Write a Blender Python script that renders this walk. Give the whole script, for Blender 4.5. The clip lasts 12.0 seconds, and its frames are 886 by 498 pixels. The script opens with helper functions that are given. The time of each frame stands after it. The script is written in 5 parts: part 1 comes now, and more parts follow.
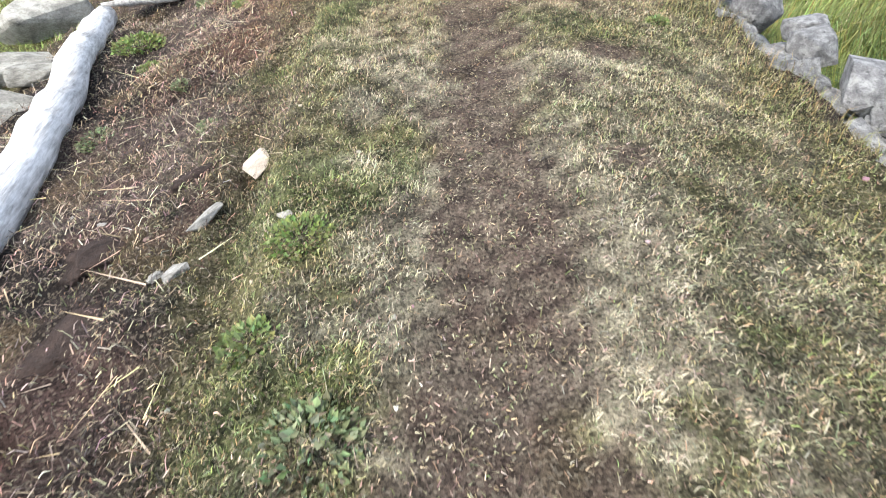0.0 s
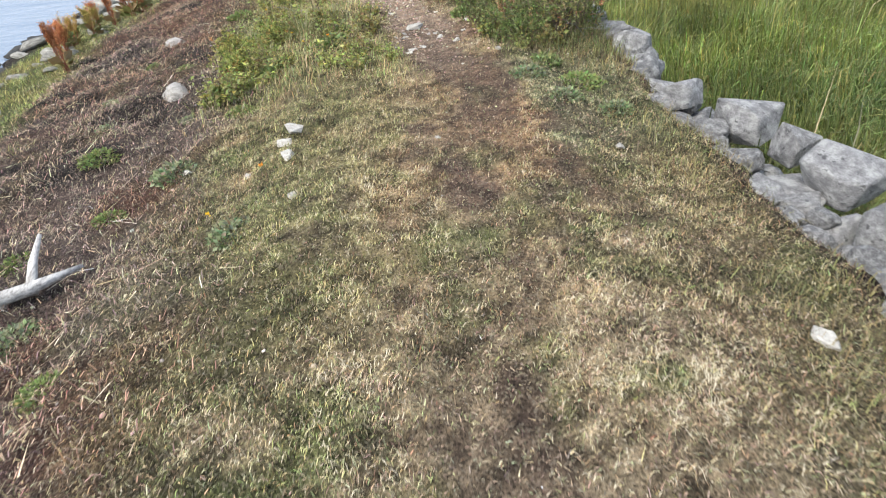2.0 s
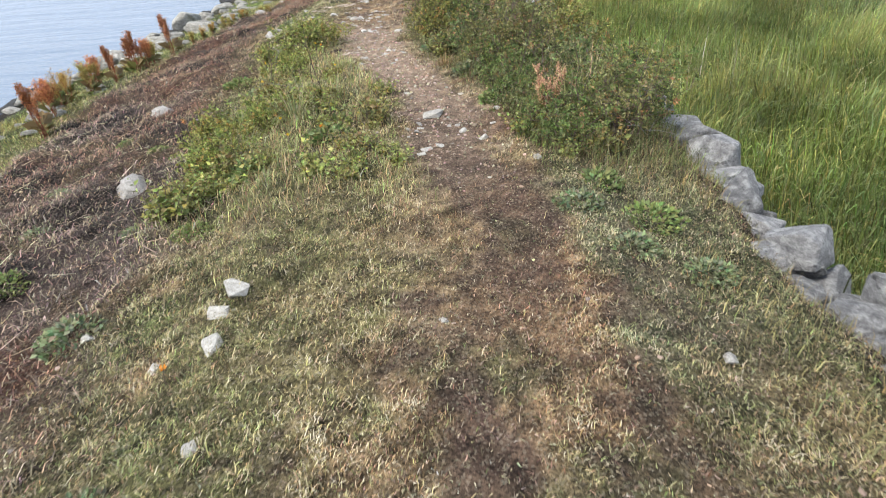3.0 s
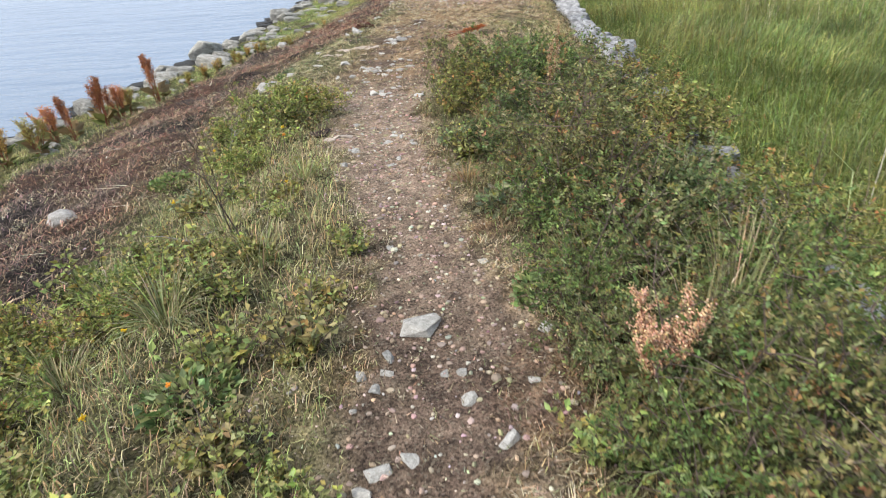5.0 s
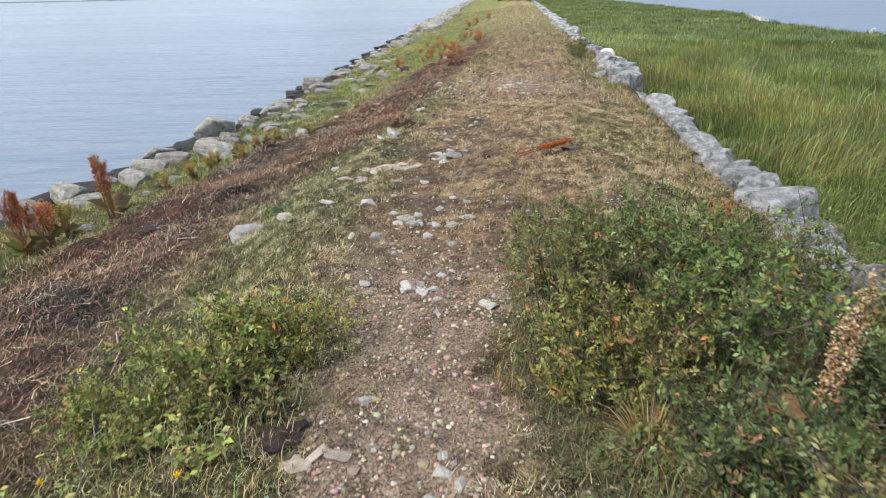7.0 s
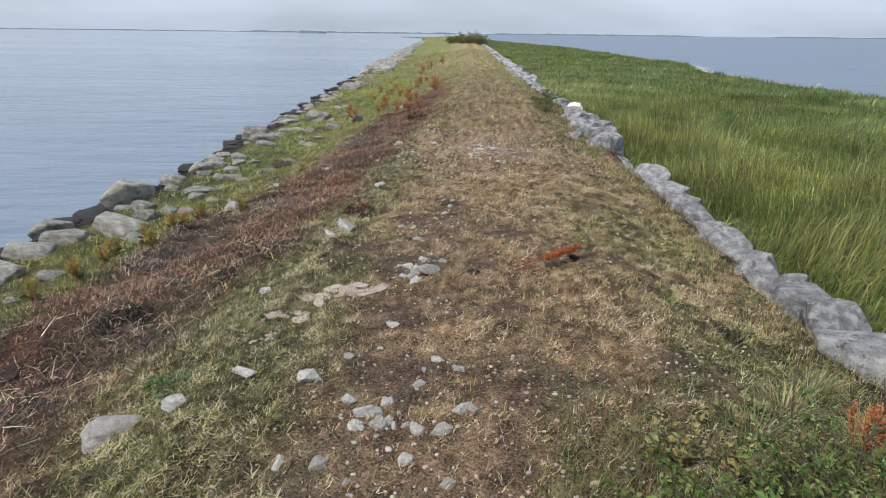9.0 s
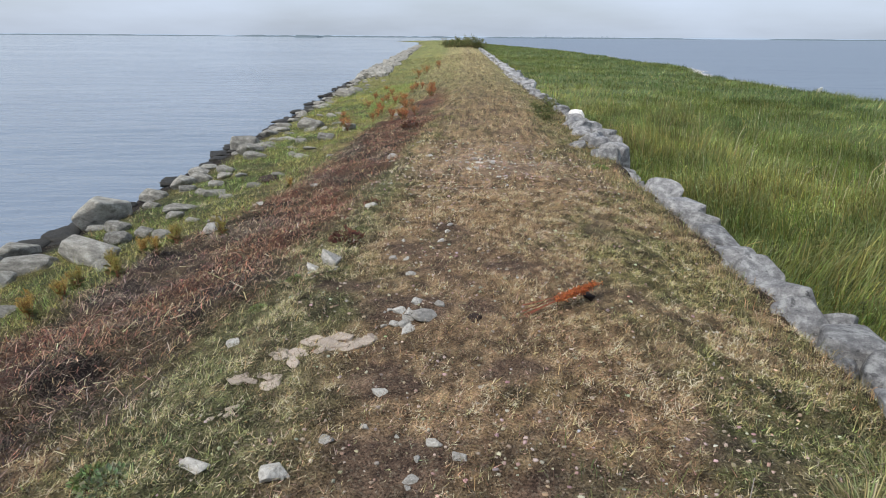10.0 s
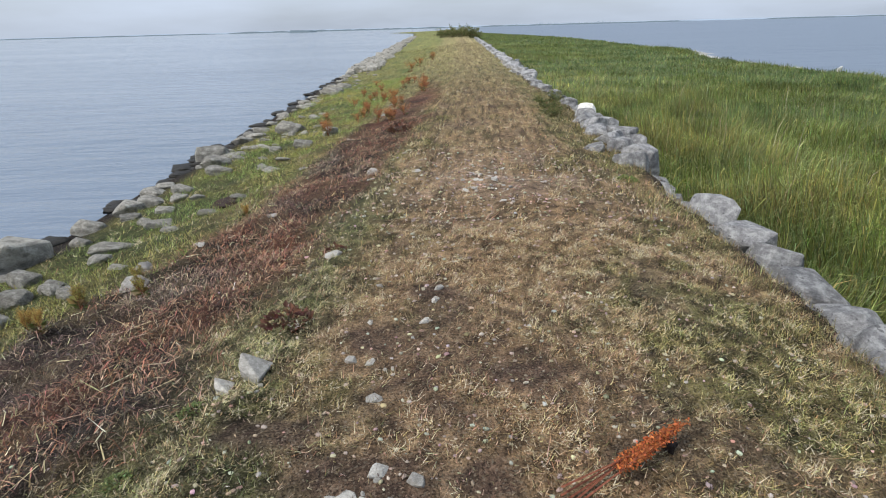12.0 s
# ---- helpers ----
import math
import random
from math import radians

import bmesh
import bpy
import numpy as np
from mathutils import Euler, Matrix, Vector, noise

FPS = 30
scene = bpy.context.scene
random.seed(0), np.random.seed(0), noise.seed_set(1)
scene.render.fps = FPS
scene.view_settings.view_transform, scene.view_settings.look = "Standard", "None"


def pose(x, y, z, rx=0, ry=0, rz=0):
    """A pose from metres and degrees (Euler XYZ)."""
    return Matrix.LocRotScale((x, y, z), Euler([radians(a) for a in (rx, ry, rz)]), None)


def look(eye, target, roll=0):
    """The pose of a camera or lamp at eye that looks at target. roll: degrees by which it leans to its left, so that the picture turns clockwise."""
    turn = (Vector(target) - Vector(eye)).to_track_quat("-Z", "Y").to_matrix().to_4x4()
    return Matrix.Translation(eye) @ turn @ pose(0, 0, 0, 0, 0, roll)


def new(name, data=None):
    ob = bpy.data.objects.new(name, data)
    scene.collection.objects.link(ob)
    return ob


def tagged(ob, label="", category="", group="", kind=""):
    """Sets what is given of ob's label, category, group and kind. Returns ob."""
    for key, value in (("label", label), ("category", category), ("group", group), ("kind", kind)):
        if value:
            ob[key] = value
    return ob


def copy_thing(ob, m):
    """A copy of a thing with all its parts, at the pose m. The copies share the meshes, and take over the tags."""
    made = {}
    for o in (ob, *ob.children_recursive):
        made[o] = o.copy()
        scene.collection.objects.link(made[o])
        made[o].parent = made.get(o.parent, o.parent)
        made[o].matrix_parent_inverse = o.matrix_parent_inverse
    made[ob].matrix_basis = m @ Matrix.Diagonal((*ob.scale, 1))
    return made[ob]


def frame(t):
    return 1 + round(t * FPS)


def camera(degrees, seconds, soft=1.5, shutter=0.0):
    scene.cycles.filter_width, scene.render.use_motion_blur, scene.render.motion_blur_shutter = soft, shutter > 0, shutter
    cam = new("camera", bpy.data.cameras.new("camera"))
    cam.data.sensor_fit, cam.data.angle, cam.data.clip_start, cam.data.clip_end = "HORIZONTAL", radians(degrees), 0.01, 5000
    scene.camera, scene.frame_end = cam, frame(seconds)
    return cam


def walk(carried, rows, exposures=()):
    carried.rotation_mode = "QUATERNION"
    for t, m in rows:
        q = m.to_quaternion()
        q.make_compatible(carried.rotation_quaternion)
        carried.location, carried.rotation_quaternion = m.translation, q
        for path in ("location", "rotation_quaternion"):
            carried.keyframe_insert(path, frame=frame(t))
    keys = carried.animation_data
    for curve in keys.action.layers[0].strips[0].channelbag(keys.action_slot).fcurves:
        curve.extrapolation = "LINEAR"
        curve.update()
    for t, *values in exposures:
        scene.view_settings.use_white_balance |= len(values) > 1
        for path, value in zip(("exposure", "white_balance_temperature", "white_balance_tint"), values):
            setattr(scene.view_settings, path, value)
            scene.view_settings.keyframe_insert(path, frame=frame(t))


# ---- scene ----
cam = camera(74.6, 12.0, soft=1.05, shutter=0.15)
PATH = [
    (0, (0.424, -0.017, 1.26), (0.485, 1.479, -0.066), -3.8),
    (0.5, (0.467, 0.637, 1.29), (0.506, 2.138, -0.031), -4.1),
    (1, (0.553, 1.35, 1.389), (0.648, 2.867, 0.089), -4.3),
    (1.5, (0.664, 2.06, 1.398), (0.805, 3.662, 0.21), -5.4),
    (2, (0.712, 2.878, 1.422), (0.83, 4.514, 0.277), -5.5),
    (2.5, (0.821, 3.588, 1.405), (0.908, 5.268, 0.323), -5.5),
    (3, (0.946, 4.281, 1.391), (0.993, 6.0, 0.369), -4.2),
    (3.2, (0.982, 4.551, 1.422), (1.04, 6.284, 0.426), -3.6),
    (4.8, (1.311, 6.573, 1.384), (1.254, 8.32, 0.412), -5.0),
    (5, (1.317, 6.834, 1.39), (1.19, 8.576, 0.415), -4.0),
    (5.5, (1.233, 7.516, 1.38), (1.001, 9.262, 0.432), -3.4),
    (6, (1.107, 8.261, 1.425), (0.915, 10.03, 0.512), -2.9),
    (6.5, (1.014, 8.986, 1.457), (0.804, 10.779, 0.595), -1.8),
    (7, (0.883, 9.681, 1.484), (0.663, 11.497, 0.678), -1.3),
    (7.5, (0.721, 10.227, 1.501), (0.501, 12.064, 0.74), -1.1),
    (7.7, (0.673, 10.416, 1.539), (0.452, 12.259, 0.795), -1.1),
    (9.3, (0.543, 11.521, 1.649), (0.508, 13.398, 0.962), 0.8),
    (9.5, (0.551, 11.648, 1.663), (0.513, 13.528, 0.98), 0.7),
    (10, (0.531, 11.946, 1.661), (0.487, 13.825, 0.976), 0.4),
    (10.5, (0.507, 12.37, 1.662), (0.472, 14.249, 0.978), 0.0),
    (11, (0.528, 12.773, 1.644), (0.504, 14.643, 0.936), -1.0),
    (11.5, (0.593, 13.222, 1.674), (0.539, 15.094, 0.971), -1.4),
    (12, (0.604, 13.639, 1.62), (0.552, 15.507, 0.908), -1.6),
]
EXPOSURE = [(0.0, 1.41), (1.0, 1.45), (1.5, 1.26), (2.0, 1.08), (2.5, 0.97), (3.0, 1.0), (5.0, 0.9), (5.5, 0.9), (7.0, 0.68), (7.7, 0.58), (9.3, 0.34), (12.0, 0.34)]
walk(cam, [(t, look(eye, target, roll)) for t, eye, target, roll in PATH], EXPOSURE)

# ---- sky and sun: a bright, thinly overcast day by the sea ----
SUN_ELEVATION, SUN_AZIMUTH = radians(52), radians(235)
world = bpy.data.worlds.new("sky")
scene.world = world
world.use_nodes = True
wn = world.node_tree.nodes
wl = world.node_tree.links
sky = wn.new("ShaderNodeTexSky")
sky.sky_type = "NISHITA"
sky.sun_disc = False
sky.sun_elevation, sky.sun_rotation = SUN_ELEVATION, SUN_AZIMUTH
sky.air_density, sky.dust_density, sky.ozone_density = 1.0, 2.5, 1.5
back = wn["Background"]
back.inputs["Strength"].default_value = 0.10
wcoord = wn.new("ShaderNodeTexCoord")
wmap = wn.new("ShaderNodeMapping")
wmap.inputs["Scale"].default_value = (1.0, 1.0, 5.0)
wnoise = wn.new("ShaderNodeTexNoise")
wnoise.inputs["Scale"].default_value = 2.2
wnoise.inputs["Detail"].default_value = 6
wramp = wn.new("ShaderNodeMapRange")
wramp.inputs["From Min"].default_value, wramp.inputs["From Max"].default_value = 0.35, 0.7
wramp.inputs["To Min"].default_value, wramp.inputs["To Max"].default_value = 0.55, 0.92
wmix = wn.new("ShaderNodeMixRGB")
wmix.inputs[2].default_value = (5.5, 6.35, 7.8, 1)
wl.new(wcoord.outputs["Generated"], wmap.inputs["Vector"])
wl.new(wmap.outputs["Vector"], wnoise.inputs["Vector"])
wl.new(wnoise.outputs["Fac"], wramp.inputs["Value"])
wl.new(wramp.outputs["Result"], wmix.inputs[0])
wl.new(sky.outputs["Color"], wmix.inputs[1])
wl.new(wmix.outputs[0], back.inputs["Color"])

sun = new("sun", bpy.data.lights.new("sun", "SUN"))
sun.data.energy, sun.data.angle, sun.data.color = 2.7, radians(14), (1.0, 0.95, 0.88)
sun_way = Vector((math.sin(SUN_AZIMUTH) * math.cos(SUN_ELEVATION), math.cos(SUN_AZIMUTH) * math.cos(SUN_ELEVATION), math.sin(SUN_ELEVATION)))
sun.rotation_euler = sun_way.to_track_quat("Z", "Y").to_euler()


# ---- small tools ----
def value_noise(x, y, seed=0):
    xi, yi = np.floor(x).astype(np.int64), np.floor(y).astype(np.int64)
    fx, fy = x - xi, y - yi
    fx, fy = fx * fx * (3 - 2 * fx), fy * fy * (3 - 2 * fy)

    def corner(a, b):
        h = (a * 374761393 + b * 668265263 + seed * 974634777) & 0x7FFFFFFF
        h = ((h ^ (h >> 13)) * 1274126177) & 0x7FFFFFFF
        return ((h ^ (h >> 16)) & 0xFFFF) / 65535.0

    low = corner(xi, yi) * (1 - fx) + corner(xi + 1, yi) * fx
    high = corner(xi, yi + 1) * (1 - fx) + corner(xi + 1, yi + 1) * fx
    return low * (1 - fy) + high * fy


def fbm(x, y, scale=1.0, octaves=4, seed=0):
    """Cloudy noise about 0.5; scale is the size in metres of its largest lumps."""
    x, y = np.asarray(x, float) / scale, np.asarray(y, float) / scale
    out, amp, total = 0.0, 1.0, 0.0
    for n in range(octaves):
        out = out + amp * value_noise(x * 2**n + 17.3 * n, y * 2**n - 9.1 * n, seed + n)
        total += amp
        amp *= 0.5
    return out / total


def ease(a, b, v):
    t = np.clip((np.asarray(v, float) - a) / (b - a), 0, 1)
    return t * t * (3 - 2 * t)


def blend(a, b, w):
    return a + (np.asarray(b) - a) * np.asarray(w, float)[..., None]


def arrays_mesh(name, verts, tris, colours=None, smooth=False):
    me = bpy.data.meshes.new(name)
    verts, tris = np.asarray(verts, np.float32), np.asarray(tris, np.int32)
    me.vertices.add(len(verts))
    me.vertices.foreach_set("co", verts.ravel())
    me.loops.add(tris.size)
    me.loops.foreach_set("vertex_index", tris.ravel())
    me.polygons.add(len(tris))
    me.polygons.foreach_set("loop_start", np.arange(0, tris.size, 3, dtype=np.int32))
    me.polygons.foreach_set("use_smooth", np.full(len(tris), smooth))
    me.update(calc_edges=True)
    if colours is not None:
        at = me.attributes.new("tone", "FLOAT_COLOR", "POINT")
        at.data.foreach_set("color", np.c_[colours, np.ones(len(verts))].astype(np.float32).ravel())
    return me


def part(name, me, material, parent=None, label=""):
    """Links a mesh as one object, under a thing or a part if one is given."""
    ob = new(name, me)
    if not me.materials:
        me.materials.append(material)
    if parent:
        ob.parent = parent
    return tagged(ob, label)


def join(pieces):
    """Several (verts, tris) as one."""
    verts, tris, n = [], [], 0
    for v, t in pieces:
        verts.append(v)
        tris.append(np.asarray(t) + n)
        n += len(v)
    return np.concatenate(verts), np.concatenate(tris)


def tube(points, radii, sides=5):
    points = np.asarray(points, float)
    ways = np.gradient(points, axis=0)
    ways /= np.linalg.norm(ways, axis=1)[:, None] + 1e-9
    ref = np.array([0.31, 0.17, 0.93]) if abs(ways[0, 2]) < 0.9 else np.array([1.0, 0.1, 0])
    a = np.cross(ways, ref)
    a /= np.linalg.norm(a, axis=1)[:, None]
    b = np.cross(ways, a)
    turn = np.linspace(0, 2 * np.pi, sides, endpoint=False)
    ring = a[:, None] * np.cos(turn)[:, None] + b[:, None] * np.sin(turn)[:, None]
    verts = (points[:, None] + ring * np.asarray(radii)[:, None, None]).reshape(-1, 3)
    tris = []
    for i in range(len(points) - 1):
        for j in range(sides):
            p, q = i * sides + j, i * sides + (j + 1) % sides
            tris += [(p, q, q + sides), (p, q + sides, p + sides)]
    ends = len(verts)
    verts = np.concatenate([verts, points[:1], points[-1:]])
    last = (len(points) - 1) * sides
    for j in range(sides):
        k = (j + 1) % sides
        tris += [(ends, k, j), (ends + 1, last + j, last + k)]
    return verts, np.array(tris)


# ---- materials ----
def material(name, roughness=0.8, specular=0.3):
    m = bpy.data.materials.new(name)
    m.use_nodes = True
    bsdf = m.node_tree.nodes["Principled BSDF"]
    bsdf.inputs["Roughness"].default_value = roughness
    bsdf.inputs["Specular IOR Level"].default_value = specular
    return m, m.node_tree.nodes, m.node_tree.links, bsdf


def noise_node(n, l, scale, detail=4, rough=0.6, vector=None, space="Object"):
    node = n.new("ShaderNodeTexNoise")
    node.inputs["Scale"].default_value = scale
    node.inputs["Detail"].default_value = detail
    node.inputs["Roughness"].default_value = rough
    if vector is None:
        vector = n.new("ShaderNodeTexCoord").outputs[space]
    l.new(vector, node.inputs["Vector"])
    return node.outputs["Fac"]


def ramp(n, l, fac, *stops):
    node = n.new("ShaderNodeValToRGB")
    el = node.color_ramp.elements
    while len(el) < len(stops):
        el.new(0.5)
    for e, (p, c) in zip(el, stops):
        e.position, e.color = p, (*c, 1) if len(c) == 3 else c
    l.new(fac, node.inputs["Fac"])
    return node.outputs["Color"]


def mix(n, l, a, b, fac, kind="MIX"):
    node = n.new("ShaderNodeMixRGB")
    node.blend_type = kind
    for socket, v in ((node.inputs[1], a), (node.inputs[2], b), (node.inputs[0], fac)):
        if isinstance(v, (int, float)):
            socket.default_value = v if socket == node.inputs[0] else (v, v, v, 1)
        elif isinstance(v, tuple):
            socket.default_value = (*v, 1)
        else:
            l.new(v, socket)
    return node.outputs[0]


def grey(*stops):
    return [(p, (v, v, v)) for p, v in stops]


def bump(n, l, bsdf, height, strength=0.5, distance=0.02):
    node = n.new("ShaderNodeBump")
    node.inputs["Strength"].default_value = strength
    node.inputs["Distance"].default_value = distance
    l.new(height, node.inputs["Height"])
    l.new(node.outputs["Normal"], bsdf.inputs["Normal"])


def tone(n):
    node = n.new("ShaderNodeAttribute")
    node.attribute_name = "tone"
    return node.outputs["Color"]


def make_ground():
    m, n, l, b = material("earth_and_turf", 0.92, 0.15)
    fine = noise_node(n, l, 95, 6, 0.8)
    mid = noise_node(n, l, 9, 6, 0.7)
    grains = n.new("ShaderNodeTexVoronoi")
    grains.inputs["Scale"].default_value = 120
    l.new(n.new("ShaderNodeTexCoord").outputs["Object"], grains.inputs["Vector"])
    c = mix(n, l, tone(n), ramp(n, l, fine, *grey((0.32, 0.25), (0.5, 0.95), (0.68, 1.8))), 1.0, "MULTIPLY")
    c = mix(n, l, c, ramp(n, l, mid, *grey((0.32, 0.35), (0.5, 0.95), (0.68, 1.65))), 1.0, "MULTIPLY")
    pick = n.new("ShaderNodeSeparateColor")
    l.new(grains.outputs["Color"], pick.inputs[0])
    c = mix(n, l, c, ramp(n, l, pick.outputs[0], *grey((0.1, 0.5), (0.35, 1.0), (0.8, 1.25))), 1.0, "MULTIPLY")
    # crumbs of dead grass and shell
    c = mix(n, l, c, (0.40, 0.34, 0.25), ramp(n, l, pick.outputs[1], *grey((0.84, 0.0), (0.9, 0.28))))
    l.new(c, b.inputs["Base Color"])
    bump(n, l, b, mix(n, l, fine, mid, 0.35), 0.9, 0.03)
    return m


def make_blade(name, rough=0.65, through_light=0.25):
    """Thin leaves and blades, coloured leaf by leaf, that let some light through."""
    m, n, l, b = material(name, rough, 0.25)
    c = tone(n)
    l.new(c, b.inputs["Base Color"])
    thin = n.new("ShaderNodeBsdfTranslucent")
    l.new(c, thin.inputs["Color"])
    both = n.new("ShaderNodeMixShader")
    both.inputs[0].default_value = through_light
    l.new(b.outputs[0], both.inputs[1])
    l.new(thin.outputs[0], both.inputs[2])
    l.new(both.outputs[0], n["Material Output"].inputs["Surface"])
    return m


def make_rock(name, dark, light, lichen=0.5, rough=0.85, wet=0.0, relief=0.03):
    m, n, l, b = material(name, rough - 0.45 * wet, 0.3 + 0.3 * wet)
    coord = n.new("ShaderNodeTexCoord").outputs["Object"]
    info = n.new("ShaderNodeObjectInfo")
    shift = n.new("ShaderNodeVectorMath")
    shift.operation = "MULTIPLY_ADD"
    shift.inputs[1].default_value = (1, 1, 1)
    l.new(coord, shift.inputs[0])
    spread = n.new("ShaderNodeCombineXYZ")
    times = n.new("ShaderNodeMath")
    times.operation = "MULTIPLY"
    times.inputs[1].default_value = 37.0
    l.new(info.outputs["Random"], times.inputs[0])
    l.new(times.outputs[0], spread.inputs[0])
    l.new(times.outputs[0], spread.inputs[1])
    l.new(spread.outputs[0], shift.inputs[2])
    v = shift.outputs[0]
    big = noise_node(n, l, 5, 8, 0.65, v)
    fine = noise_node(n, l, 38, 6, 0.7, v)
    c = ramp(n, l, big, (0.3, dark), (0.5, tuple((p + q) / 2 for p, q in zip(dark, light))), (0.68, light))
    c = mix(n, l, c, ramp(n, l, fine, *grey((0.3, 0.6), (0.5, 1.0), (0.7, 1.3))), 1.0, "MULTIPLY")
    c = mix(n, l, c, ramp(n, l, info.outputs["Random"], *grey((0.0, 0.72), (1.0, 1.2))), 1.0, "MULTIPLY")
    if lichen:
        spots = noise_node(n, l, 6, 4, 0.6, v)
        c = mix(n, l, c, (0.52, 0.53, 0.50), ramp(n, l, noise_node(n, l, 5, 6, 0.7, v), *grey((0.5, 0.0), (0.62, 0.55 * lichen))))
        c = mix(n, l, c, (0.025, 0.025, 0.028), ramp(n, l, spots, *grey((0.63, 0.0), (0.65, lichen))))
    l.new(c, b.inputs["Base Color"])
    bump(n, l, b, mix(n, l, big, fine, 0.4), 0.9, relief)
    return m


def make_wood(name, dark, light):
    m, n, l, b = material(name, 0.8, 0.2)
    coord = n.new("ShaderNodeTexCoord").outputs["Object"]
    squash = n.new("ShaderNodeMapping")
    squash.inputs["Scale"].default_value = (1.0, 0.12, 1.0)
    l.new(coord, squash.inputs["Vector"])
    grain = noise_node(n, l, 45, 5, 0.65, squash.outputs["Vector"])
    stain = noise_node(n, l, 4, 5, 0.6)
    c = ramp(n, l, grain, (0.3, dark), (0.6, light))
    c = mix(n, l, c, ramp(n, l, stain, *grey((0.3, 0.65), (0.6, 1.05))), 1.0, "MULTIPLY")
    l.new(c, b.inputs["Base Color"])
    bump(n, l, b, grain, 0.7, 0.012)
    return m


def make_water():
    m, n, l, b = material("sea_water", 0.06, 0.5)
    b.inputs["Base Color"].default_value = (0.14, 0.18, 0.235, 1)
    b.inputs["IOR"].default_value = 1.33
    coord = n.new("ShaderNodeTexCoord").outputs["Object"]
    stretch = n.new("ShaderNodeMapping")
    stretch.inputs["Scale"].default_value = (0.35, 1.0, 1.0)
    stretch.inputs["Rotation"].default_value = (0, 0, radians(-12))
    l.new(coord, stretch.inputs["Vector"])
    swell = noise_node(n, l, 0.7, 3, 0.5, stretch.outputs["Vector"])
    ripple = noise_node(n, l, 1.9, 5, 0.6, stretch.outputs["Vector"])
    calm = ramp(n, l, noise_node(n, l, 0.05, 3, 0.6, stretch.outputs["Vector"]), *grey((0.35, 0.25), (0.65, 1.0)))
    waves = mix(n, l, mix(n, l, swell, ripple, 0.35), calm, 1.0, "MULTIPLY")
    apart = n.new("ShaderNodeSeparateXYZ")
    l.new(coord, apart.inputs[0])
    windy = n.new("ShaderNodeMapRange")
    windy.inputs["From Min"].default_value, windy.inputs["From Max"].default_value = 4.0, 16.0
    windy.inputs["To Min"].default_value, windy.inputs["To Max"].default_value = 0.06, 0.38
    l.new(apart.outputs["X"], windy.inputs["Value"])
    l.new(windy.outputs["Result"], b.inputs["Roughness"])
    bump(n, l, b, waves, 0.9, 0.42)
    return m


GROUND = make_ground()
TURF = make_blade("turf_blades", 0.85, 0.07)
REED = make_blade("marsh_grass_blades", 0.55, 0.3)
STRAW = make_blade("dead_stalks", 0.75, 0.05)
LEAF = make_blade("shrub_leaves", 0.85, 0.3)
SEED = make_blade("dock_seeds", 0.85, 0.1)
PEBBLE = make_blade("pebbles", 0.85, 0.0)
LIMESTONE = make_rock("lichened_limestone", (0.125, 0.125, 0.128), (0.40, 0.395, 0.39), 0.6, relief=0.06)
SHORE = make_rock("pale_shore_rock", (0.16, 0.154, 0.135), (0.45, 0.43, 0.375), 0.35, relief=0.06)
WHITE = make_rock("bleached_stone", (0.27, 0.255, 0.225), (0.55, 0.53, 0.48), 0.15, relief=0.012)
SANDSTONE = make_rock("pink_sandstone", (0.38, 0.31, 0.25), (0.60, 0.51, 0.42), 0.0, relief=0.014)
WET = make_rock("wet_weedy_rock", (0.010, 0.010, 0.009), (0.04, 0.036, 0.028), 0.0, 0.85, 0.3)
PEAT = make_rock("dark_peat", (0.022, 0.015, 0.012), (0.075, 0.05, 0.04), 0.0, 0.95)
DRIFTWOOD = make_wood("bleached_driftwood", (0.33, 0.32, 0.31), (0.76, 0.75, 0.74))
GREYWOOD = make_wood("weathered_grey_driftwood", (0.16, 0.15, 0.14), (0.60, 0.58, 0.55))
DEADWOOD = make_wood("bleached_twigs", (0.13, 0.12, 0.115), (0.34, 0.325, 0.31))
TWIG = make_wood("dark_twigs", (0.05, 0.035, 0.028), (0.16, 0.12, 0.10))
STALK = make_wood("red_dock_stalk", (0.14, 0.04, 0.025), (0.32, 0.12, 0.07))
WATER = make_water()

# ---- plan of the dyke: it runs along +y, the sea to its west, the salt marsh to its east ----
SEA = -0.95
MARSH = -0.74


def table(y, *pairs):
    return np.interp(y, [p[0] for p in pairs], [p[1] for p in pairs])


def crown_west(y):
    return table(y, (-5, -0.1), (3, -0.05), (6, 0.1), (8, 0.0), (10, 0.0), (12, -0.5), (14, -0.7), (16.5, -0.4), (18, -0.35), (21, -0.2), (26, 0.2), (35, 0.5), (70, 0.8), (400, 0.0))


def wall_x(y):
    return table(y, (-5, 2.4), (2, 2.5), (4, 2.6), (5.5, 2.68), (6.5, 2.75), (8, 2.85), (12, 2.95), (16, 3.0), (20, 3.08), (26, 3.25), (33, 3.2), (65, 3.5), (130, 4.2), (400, 6))


def path_x(y):
    return table(y, (-4, 0.5), (0, 0.55), (1.2, 0.64), (2.3, 0.74), (3.3, 0.84), (4, 0.95), (5.5, 1.15), (6.3, 1.3), (6.8, 1.42), (7.4, 1.25), (8.5, 1.2), (9.45, 1.03), (10.4, 0.75), (11.1, 0.56), (11.8, 0.45), (12.7, 0.38), (15, 0.38), (18, 0.6), (20, 0.8), (26, 1.0), (60, 1.6), (400, 2))


